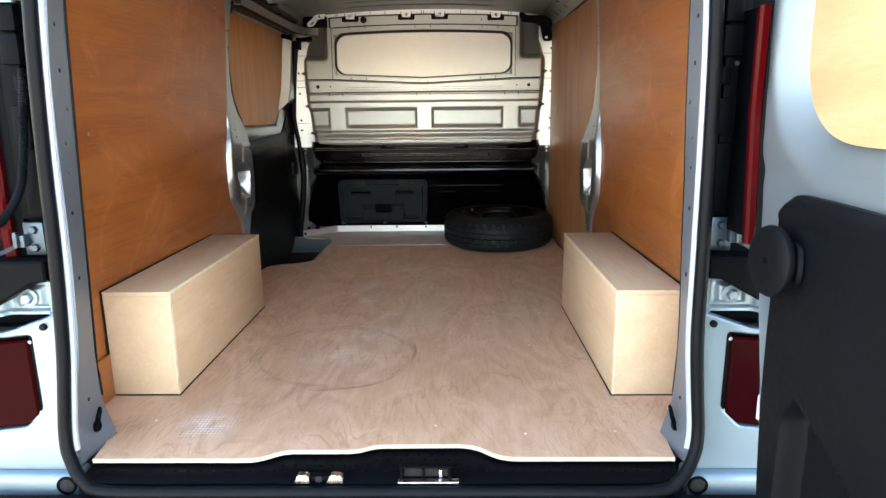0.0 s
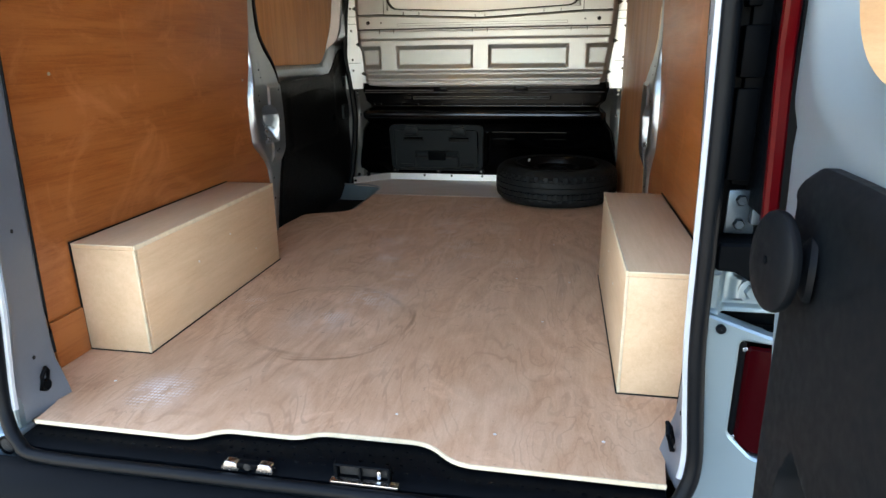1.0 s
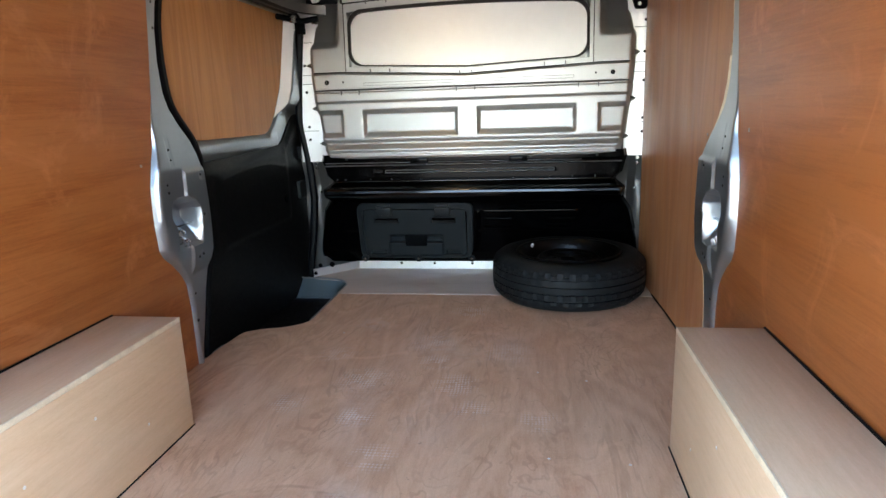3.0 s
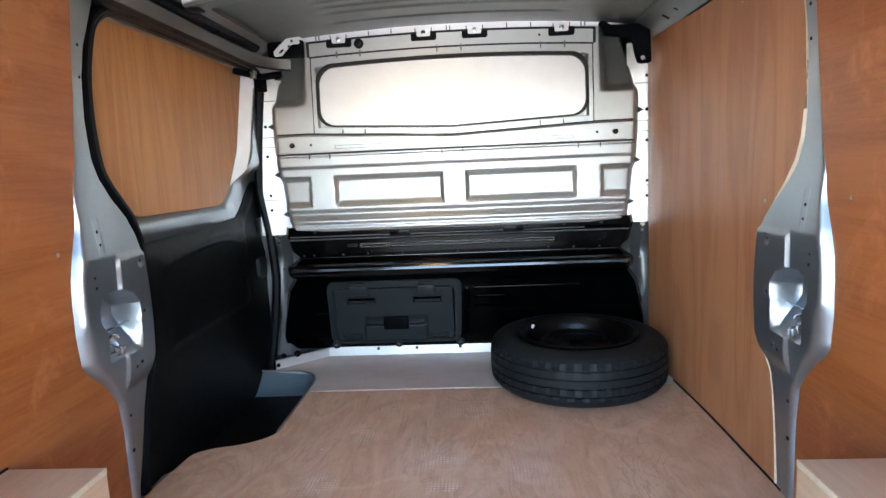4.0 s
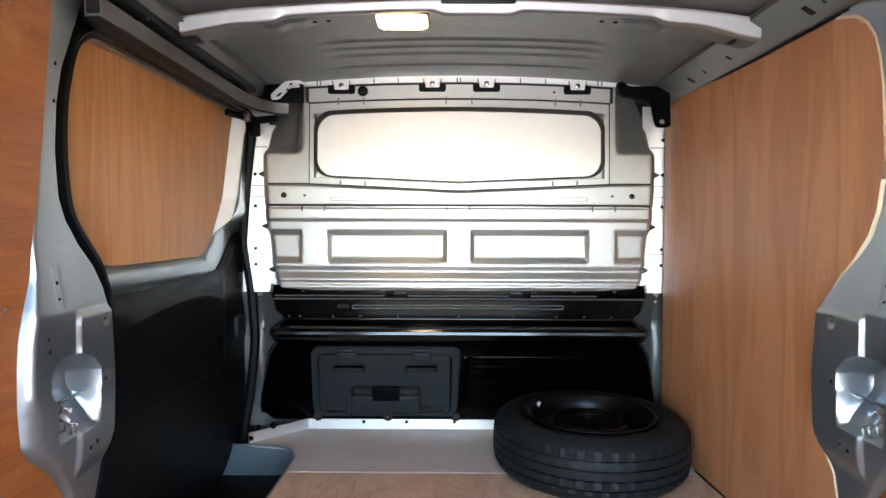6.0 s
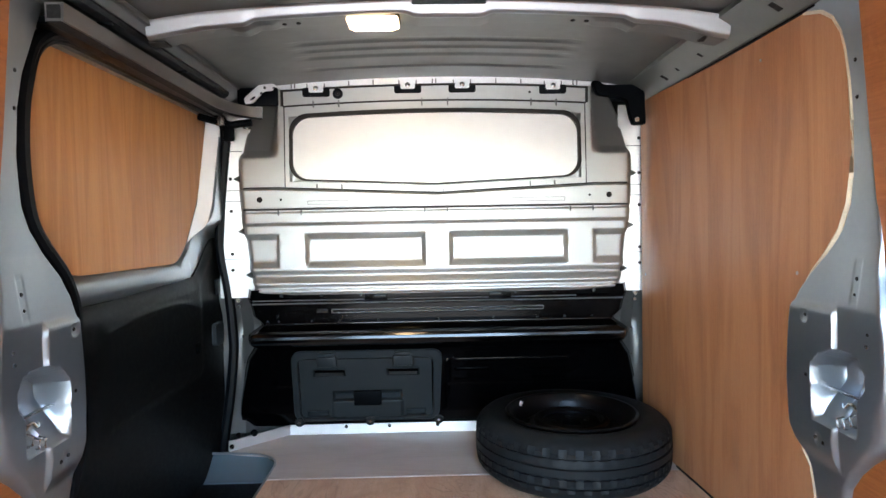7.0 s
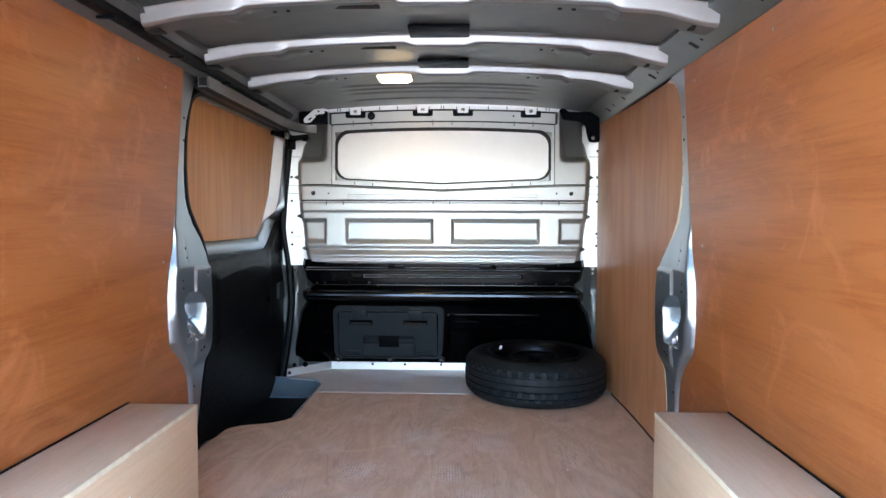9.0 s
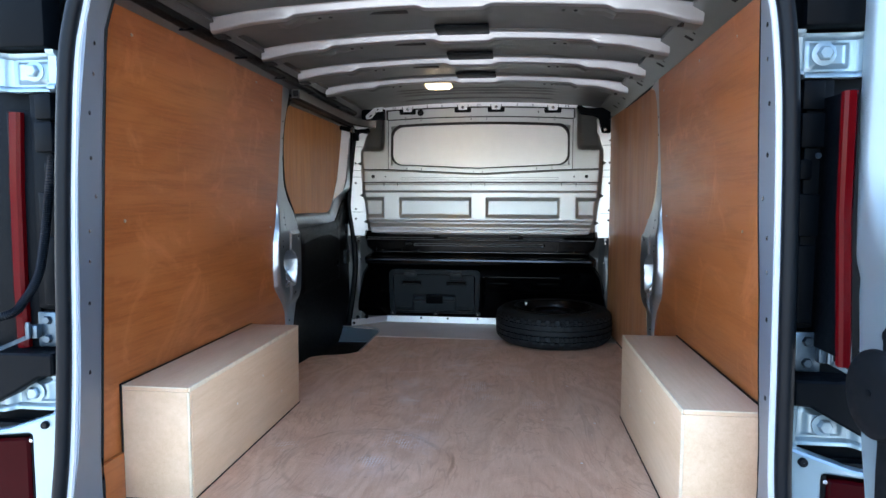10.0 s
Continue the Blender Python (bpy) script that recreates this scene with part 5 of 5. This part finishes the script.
half_l = [(-0.45, 1.26, 1.275), (-0.51, 1.26, 1.262), (-0.578, 1.258, 1.2), (-0.609, 1.256, 1.11), (-0.624, 1.255, 1.02), (-0.637, 1.255, 0.85), (-0.646, 1.255, 0.67), (-0.653, 1.255, 0.47), (-0.665, 1.254, 0.28), (-0.677, 1.25, 0.16), (-0.684, 1.246, 0.08), (-0.680, 1.242, 0.03), (-0.652, 1.232, -0.018), (-0.59, 1.224, -0.040), (-0.3, 1.222, -0.040)]
seal_line = [Vector((p.x + math.copysign(0.011, p.x) * ease(-0.03, 0.1, p.z), p.y + 0.014 * ease(-0.03, 0.1, p.z), p.z)) for p in smooth_line(half_r + half_l, 5, closed=True)]
part("rubber", tube(seal_line, 0.0138, 12, closed=True, up=(0, 1, 0)), RUBBER, ring)
lip = [Vector((p.x - math.copysign(0.0148, p.x) if p.z > 0 else p.x, p.y + 0.012, p.z if p.z > -0.0 else p.z + 0.012)) for p in seal_line if p.z > 0.03]
mid = next(i for i, p in enumerate(lip) if i and (p - lip[i - 1]).length > 0.3) if any((p - lip[i - 1]).length > 0.3 for i, p in enumerate(lip) if i) else len(lip)
for run in (lip[:mid], lip[mid:]):
    if len(run) > 2:
        part("painted_lip", tube(run, 0, section=[(-0.0045, -0.004), (0.0045, -0.004), (0.0045, 0.004), (-0.0045, 0.004)], up=(0, 1, 0)), LIP_WHITE, ring, "pale painted flange inside the seal", smooth=False)
tagged(part("header", box(-0.8, 0.8, 1.27, 1.37, 1.285, 1.42, bevel=0.01), SILVER_OUT), "silver painted cross member above the rear doors", "door header", kind="structure")

# scuff plate
scuff = thing("scuff_plate", (0, 1.27, -0.02), "black ribbed plastic scuff plate along the rear sill", "scuff plate")


def scuff_surface(u, v):
    x = -0.665 + 1.33 * u
    y = 1.236 + 0.14 * v
    z = lerp([(0, -0.026), (0.08, -0.021), (0.18, -0.0175), (1, -0.0165)], v)
    return Vector((x, y, z - 0.003 * inside(x, y, -0.21, 0.235, 1.2, 1.262, 0.012)))


part("cover", grid(110, 20, scuff_surface, (0, 0, -0.02)), BLACK_PLASTIC, scuff)
bm = bmesh.new()
for i in range(46):
    for j in range(4):
        x, y = -0.63 + 0.028 * i + 0.014 * (j % 2), 1.268 + 0.022 * j
        if y > 1.283 and not -0.23 < x < 0.27:
            continue
        add_box(bm, x - 0.0035, x + 0.0035, y - 0.0012, y + 0.0012, -0.018, -0.0145, bevel=0)
ob = part("studs", bm, BLACK_PLASTIC, scuff, "raised grip studs", smooth=False)
ob["kind"] = "stuff"
striker = thing("door_striker", (-0.13, 1.25, -0.02), "bright steel striker in a black pocket of the sill", "door striker")
part("pocket", box(-0.165, -0.10, 1.236, 1.252, -0.024, -0.010, bevel=0.003), BLACK_PLASTIC, striker)
part("eye", disc((-0.132, 1.236, -0.017), (0, -1, 0), 0.008, 0.002, 12), HOLE, striker)
for a, b in ((-0.188, -0.150), (-0.116, -0.076)):
    part("plate", plate([rounded([(a, -0.026), (b, -0.026), (b - 0.004, -0.006), (a + 0.012, -0.004)], 0.006)], "y", 1.231, 1.247, 0.001), STEEL, striker, "bright steel striker plate", smooth=False)
latch = thing("door_latch", (0.1, 1.25, -0.02), "black latch opening with a steel lip in the sill", "door latch")
part("frame", plate([[(0.046, -0.026), (0.158, -0.026), (0.158, 0.010), (0.046, 0.010)], [(0.053, -0.02), (0.152, -0.02), (0.152, 0.005), (0.053, 0.005)]], "y", 1.240, 1.256, 0.002), BLACK_PLASTIC, latch, smooth=False)
part("cavity", box(0.055, 0.151, 1.252, 1.255, -0.02, 0.002, bevel=0), HOLE, latch)
part("bar", box(0.095, 0.10, 1.243, 1.252, -0.02, 0.002, bevel=0.001), BLACK_PLASTIC, latch)
part("hook", box(0.132, 0.139, 1.243, 1.252, -0.018, 0.0, bevel=0.001), STEEL, latch)
part("lip", box(0.042, 0.176, 1.228, 1.243, -0.026, -0.0195, bevel=0.001), STEEL, latch, "bright steel lip")
for s in (-1, 1):
    hook = thing("lashing_ring", (s * 0.685, 1.36, 0.065), "black folding lashing ring on the rear jamb", "lashing ring", "lashing rings")
    x, y = s * 0.684, 1.358
    part("base", disc((x + s * 0.008, y, 0.045), (-s, -0.3, 0), 0.016, 0.012, 16), BLACK_PLASTIC, hook)
    part("loop", tube([(x, y - 0.005, 0.036), (x - s * 0.008, y - 0.02, 0.046), (x - s * 0.018, y - 0.022, 0.080), (x - s * 0.018, y - 0.008, 0.096), (x - s * 0.010, y + 0.004, 0.080), (x, y + 0.004, 0.042)], 0.0045, 8, closed=True), BLACK_PLASTIC, hook)

tagged(part("rear_bumper", grid(60, 16, lambda u, v: Vector((-0.93 + 1.86 * u, 1.225 - 0.10 * math.sin(1.57 * v) , -0.048 - 0.16 * (1 - math.cos(1.57 * v)))), (0, 0.03, -0.1)), BLACK_PLASTIC), "black plastic rear bumper top below the sill", "bumper", kind="structure")

tagged(part("wall_rear", box(-0.895, 0.895, 1.335, 1.36, GROUND, -0.2), BLACK_PLASTIC), "plain dark panel closing the body below the rear sill", "wall", kind="structure")


def corner(s, name):
    """Outer body corner beside the opening: lamp recess, hinge brackets, lamps."""
    s *= 1.037
    X = lambda a, b: (min(s * a, s * b), max(s * a, s * b))
    body = thing(name, (s * 0.78, 1.3, 0.3), "silver painted rear body corner with door hinges", "body corner", kind="structure")
    lamp_loop = rounded([(s * 0.722, 0.305), (s * 0.722, 0.13), (s * 0.765, 0.085), (s * 0.86, 0.075), (s * 0.86, 0.29)], 0.01)
    part("lower_skin", plate([[(s * 0.664, 0.350), (s * 0.77, 0.312), (s * 0.90, 0.285), (s * 0.93, -0.02), (s * 0.664, -0.02)], lamp_loop], "y", 1.262, 1.30, 0.004), SILVER_OUT, body, smooth=False)
    part("bumper_corner", box(*X(0.655, 0.945), 1.235, 1.30, -0.22, -0.018, bevel=0.012, seg=3), SILVER_OUT, body)
    part("hole", disc((s * 0.676, 1.235, -0.040), (0, -1, 0), 0.017, 0.003, 18), HOLE, body)
    part("hole_rim", lathe([(0.017, 0), (0.022, 0), (0.022, 0.004), (0.017, 0.004)], 24, closed=True), BLACK_PLASTIC, body)
    o = scene.collection.objects[-1]
    o.matrix_basis = Matrix.Translation((s * 0.676, 1.235, -0.040)) @ pose(0, 0, 0, 90, 0, 0)
    part("buffer", disc((s * 0.69, 1.262, 0.325), (0, -1, 0), 0.008, 0.008, 12), RUBBER, body)
    for z0, z1, xa, wide, bolt_x in ((0.338, 0.42, 0.668, 0.165, 0.737), (0.99, 1.065, 0.652, 0.16, 0.707)):
        def bracket(u, v):
            x, z = xa + wide * u, z0 + (z1 - z0) * v
            y = 1.285 + 0.03 * ease(0.1, 0.2, u) - 0.012 * inside(u, v, 0.32, 0.55, 0.3, 0.7, 0.1) - 0.02 * ease(0.7, 0.8, u)
            y -= 0.008 * (inside(u, v, -1, 2, -1, 0.08, 0.06) + inside(u, v, -1, 2, 0.92, 2, 0.06))
            return Vector((s * x, y, z))
        br = part("hinge_bracket", grid(40, 20, bracket, (0, 0.02, 0)), SILVER_OUT, body, "silver painted hinge mounting")
        part("bolt", disc((s * bolt_x, 1.295, (z0 + z1) / 2), (0, -1, 0), 0.0125, 0.010, 6), SILVER_OUT, br)
        part("washer", disc((s * bolt_x, 1.299, (z0 + z1) / 2), (0, -1, 0), 0.02, 0.004, 24), SILVER_OUT, br)
    part("recess_back", box(*X(0.668 if s > 0 else 0.692, 0.90), 1.33, 1.34, -0.02, 1.40, bevel=0.002), BLACK_PLASTIC, body, "black plastic recess beside the opening")
    part("recess_bar", plate([[(s * x, z) for x, z in ((0.672, 0.468), (0.86, 0.468), (0.86, 0.332), (0.807, 0.358), (0.748, 0.392), (0.70, 0.421), (0.672, 0.423))]], "y", 1.262, 1.33, 0.004), BLACK_PLASTIC, body, smooth=False)
    part("recess_top", box(*X(0.668, 0.86), 1.275, 1.33, 1.07, 1.30, bevel=0.008), BLACK_PLASTIC, body)
    for z0, z1, w in ((0.56, 0.70, 0.712), (0.715, 0.79, 0.715), (0.815, 0.85, 0.70), (0.87, 0.93, 0.718), (0.935, 0.985, 0.715)):
        part("recess_step", box(*X(0.68, w), 1.30, 1.33, z0, z1, bevel=0.004), BLACK_PLASTIC, body)
    if s > 0:
        part("clip", disc((s * 0.703, 1.29, 0.855), (0, -1, 0), 0.005, 0.004, 10), CHECK_STEEL, body)
    part("rail", box(*X(0.69, 0.735), 1.312, 1.33, 0.55, 0.99, bevel=0.006), BLACK_PLASTIC, body)

    hi = thing("tail_lamp_strip", (s * 0.75, 1.3, 0.7), "tall narrow red lens beside the rear opening", "tail lamp", "tail lamps")
    # the strip beside the open door stands forward at the hinge line
    row = [(0.720, 1.203, 0.51), (0.718, 1.203, 0.56), (0.709, 1.203, 0.76), (0.708, 1.203, 0.95)] if s > 0 else [(0.766, 1.305, 0.47), (0.77, 1.307, 0.6), (0.768, 1.307, 0.8), (0.76, 1.305, 0.95)]
    wide = 0.010 if s > 0 else 0.013
    part("lens", tube([(s * x, y, z) for x, y, z in row], 0, section=[(-wide, -0.010), (wide, -0.010), (wide, 0.0), (0.55 * wide, 0.005), (-0.55 * wide, 0.005), (-wide, 0.0)], up=(0, -1, 0)), RED_LENS, hi)
    if s > 0:
        part("housing", box(*X(0.716, 0.726), 1.214, 1.329, 0.52, 0.955, bevel=0.003), BLACK_PLASTIC, hi)
    else:
        part("housing", box(*X(0.735, 0.79), 1.318, 1.329, 0.465, 0.955, bevel=0.004), BLACK_PLASTIC, hi)
    lo = thing("tail_lamp", (s * 0.78, 1.29, 0.2), "dark red tail lamp set in the silver body corner", "tail lamp", "tail lamps")
    part("housing", box(*X(0.715, 0.87), 1.29, 1.315, 0.07, 0.315, bevel=0.004), BLACK_PLASTIC, lo)
    part("dark_edge", box(*X(0.723, 0.737), 1.275, 1.292, 0.10, 0.298, bevel=0.004), BLACK_PLASTIC, lo, "gloss black lamp edge")
    part("lens", plate([rounded([(s * 0.736, 0.292), (s * 0.736, 0.108), (s * 0.762, 0.088), (s * 0.858, 0.078), (s * 0.858, 0.280)], 0.012)], "y", 1.270, 1.292, 0.005), DARK_RED, lo, "dark red lamp glass", smooth=False)
    if s > 0:
        part("clear_section", box(*X(0.80, 0.85), 1.264, 1.269, 0.10, 0.16, bevel=0.004), CLEAR_LENS, lo, "clear reversing section")
    for z in (0.118, 0.285):
        part("screw", disc((s * 0.734, 1.275, z), (0, -1, 0), 0.004, 0.002, 10), STEEL, lo)

    check = thing("check_strap", (s * 0.71, 1.30, 0.51), "zinc-plated door check bracket with two bolts and a strap", "door check", "door checks")
    part("plate", box(*X(0.686, 0.728), 1.300, 1.306, 0.474, 0.546, bevel=0.003), CHECK_STEEL, check)
    for z in (0.491, 0.53):
        part("bolt", disc((s * 0.705, 1.300, z), (0, -1, 0), 0.009, 0.008, 6), CHECK_STEEL, check)
    part("claw", box(*X(0.718, 0.738), 1.284, 1.300, 0.494, 0.521, bevel=0.003), CHECK_STEEL, check)
    part("roller", disc((s * 0.733, 1.280, 0.496), (0, 0, 1), 0.005, 0.032, 10), CHECK_STEEL, check)
    part("strap", tube([(s * 0.726, 1.293, 0.503), (s * 0.752, 1.258, 0.488), (s * 0.782, 1.21, 0.470)], 0, section=[(-0.0012, -0.004), (0.0012, -0.004), (0.0012, 0.004), (-0.0012, 0.004)]), CHECK_STEEL, check, smooth=False)

    for o in (body, hi, lo, check):
        o.location.y += 0.014

corner(1, "body_corner_right")
corner(-1, "body_corner_left")

conduit = thing("cable_conduit", (-0.7, 1.24, 0.7), "black corrugated cable conduit looping out of the door jamb", "cable conduit")
line = smooth_line([(-0.694, 1.30, 0.86), (-0.695, 1.288, 0.79), (-0.700, 1.285, 0.74), (-0.710, 1.285, 0.68), (-0.724, 1.285, 0.625), (-0.755, 1.283, 0.575), (-0.79, 1.28, 0.545), (-0.88, 1.26, 0.53)], 28)
bm = tube(line, 0.0078, 10, up=(0, 1, 0))
for i, v in enumerate(bm.verts):
    k = i // 10
    c = line[min(k, len(line) - 1)]
    v.co = c + (v.co - c) * (1.18 if k % 2 else 0.92)
part("hose", bm, RUBBER, conduit)

# ---- open rear door ----
rear_door = thing("rear_door", (0.77, 0.9, 0.5), "open silver rear door with a black trim card and a plywood-blanked window", "rear door")


def door_edge(z):
    return lerp([(-0.05, 1.125), (0.25, 1.172), (0.39, 1.205), (0.5, 1.222), (0.65, 1.238), (0.9, 1.252), (1.31, 1.252)], z)


def door_face(u, v):
    z = -0.05 + 1.36 * v
    e = door_edge(z)
    y = e + (0.5 - e) * u ** 1.4
    x = 0.736 + 0.014 * (1 - ease(0, 0.03, e - y)) + 0.006 * ease(0.70, 0.60, z)
    away = math.hypot(max(0.0, y - 1.00), max(0.0, 0.85 - z))
    x += 0.058 * min(1.0, max(0.0, (0.205 - away) / 0.115))
    x += 0.005 * groove(z, 0.655, 0.02)
    x += 0.05 * inside(y, z, 0.3, e - 0.12, -0.2, 0.55, 0.02)
    return Vector((x, y, z))


part("door_panel", grid(90, 110, door_face, (0.05, 0, 0)), DOOR_SILVER_LIT, rear_door, "silver painted inner door pressing")
part("window_blank", plate([rounded([(1.124, 1.29, 0.03), (1.120, 0.714, 0.17), (0.54, 0.706, 0.2), (0.54, 1.29, 0.03)], 0.06, 16)], "x", 0.752, 0.757, 0.001), REAR_PLY, rear_door, "light plywood sheet in the window opening", smooth=False)


def rear_card(u, v):
    low = -0.045
    s0 = lerp([(-0.05, 1.062), (0.1, 1.086), (0.25, 1.101), (0.4, 1.106), (0.64, 1.106)], low + (0.628 - low) * v)
    y = s0 + (0.53 - s0) * u ** 1.8
    top = 0.627 - (0.055 - math.sqrt(max(0.0, 0.055 ** 2 - max(0.0, 0.055 - (s0 - y)) ** 2))) - 0.008 * ease(1.0, 0.6, y)
    z = low + (top - low) * v
    edge = min(0.03, top - z, s0 - y, z - low)
    x = 0.729 - 0.011 * ease(0, 0.01, edge)
    x -= 0.002 * inside(0, z, -1, 1, 0.585, 0.606, 0.006)
    brim = lerp([(0.6, 0.10), (0.80, 0.20), (0.90, 0.252), (0.99, 0.290), (1.012, 0.25), (1.03, 0.18)], y)
    x += 0.04 * inside(y, z, 0.62, 1.000, -0.02, brim - 0.015, 0.022)
    return Vector((x, y, z))


part("trim_card", grid(110, 110, rear_card, (0.022, 0, 0)), REAR_CARD, rear_door, "black moulded door trim card with a pocket")
part("grip_boss", lathe([(0.041, -0.003), (0.039, 0.004), (0.032, 0.008), (0.023, 0.014), (0.021, 0.034)], 36), REAR_CARD, rear_door, "black moulded stem behind the grip")
o = scene.collection.objects[-1]
o.matrix_basis = Matrix.Translation((0.7225, 1.038, 0.512)) @ Vector((0, 0, 1)).rotation_difference(Vector((-0.95, 0.3, 0))).to_matrix().to_4x4()
part("grab_disc", lathe([(0.0005, 0.012), (0.033, 0.0125), (0.055, 0.0105), (0.060, 0.007), (0.0615, 0.002), (0.060, -0.003), (0.053, -0.004), (0.0005, -0.004)], 48), REAR_CARD, rear_door, "round black grip standing off the door card")
o = scene.collection.objects[-1]
o.matrix_basis = Matrix.Translation((0.689, 1.05, 0.516)) @ Vector((0, 0, 1)).rotation_difference(Vector((-1, -0.06, 0.03))).to_matrix().to_4x4()
part("grip_screw", disc((0.676, 1.048, 0.518), (-1, -0.06, 0), 0.005, 0.002, 10), BLACK_PLASTIC, rear_door)
rear_door.location.x += 0.016
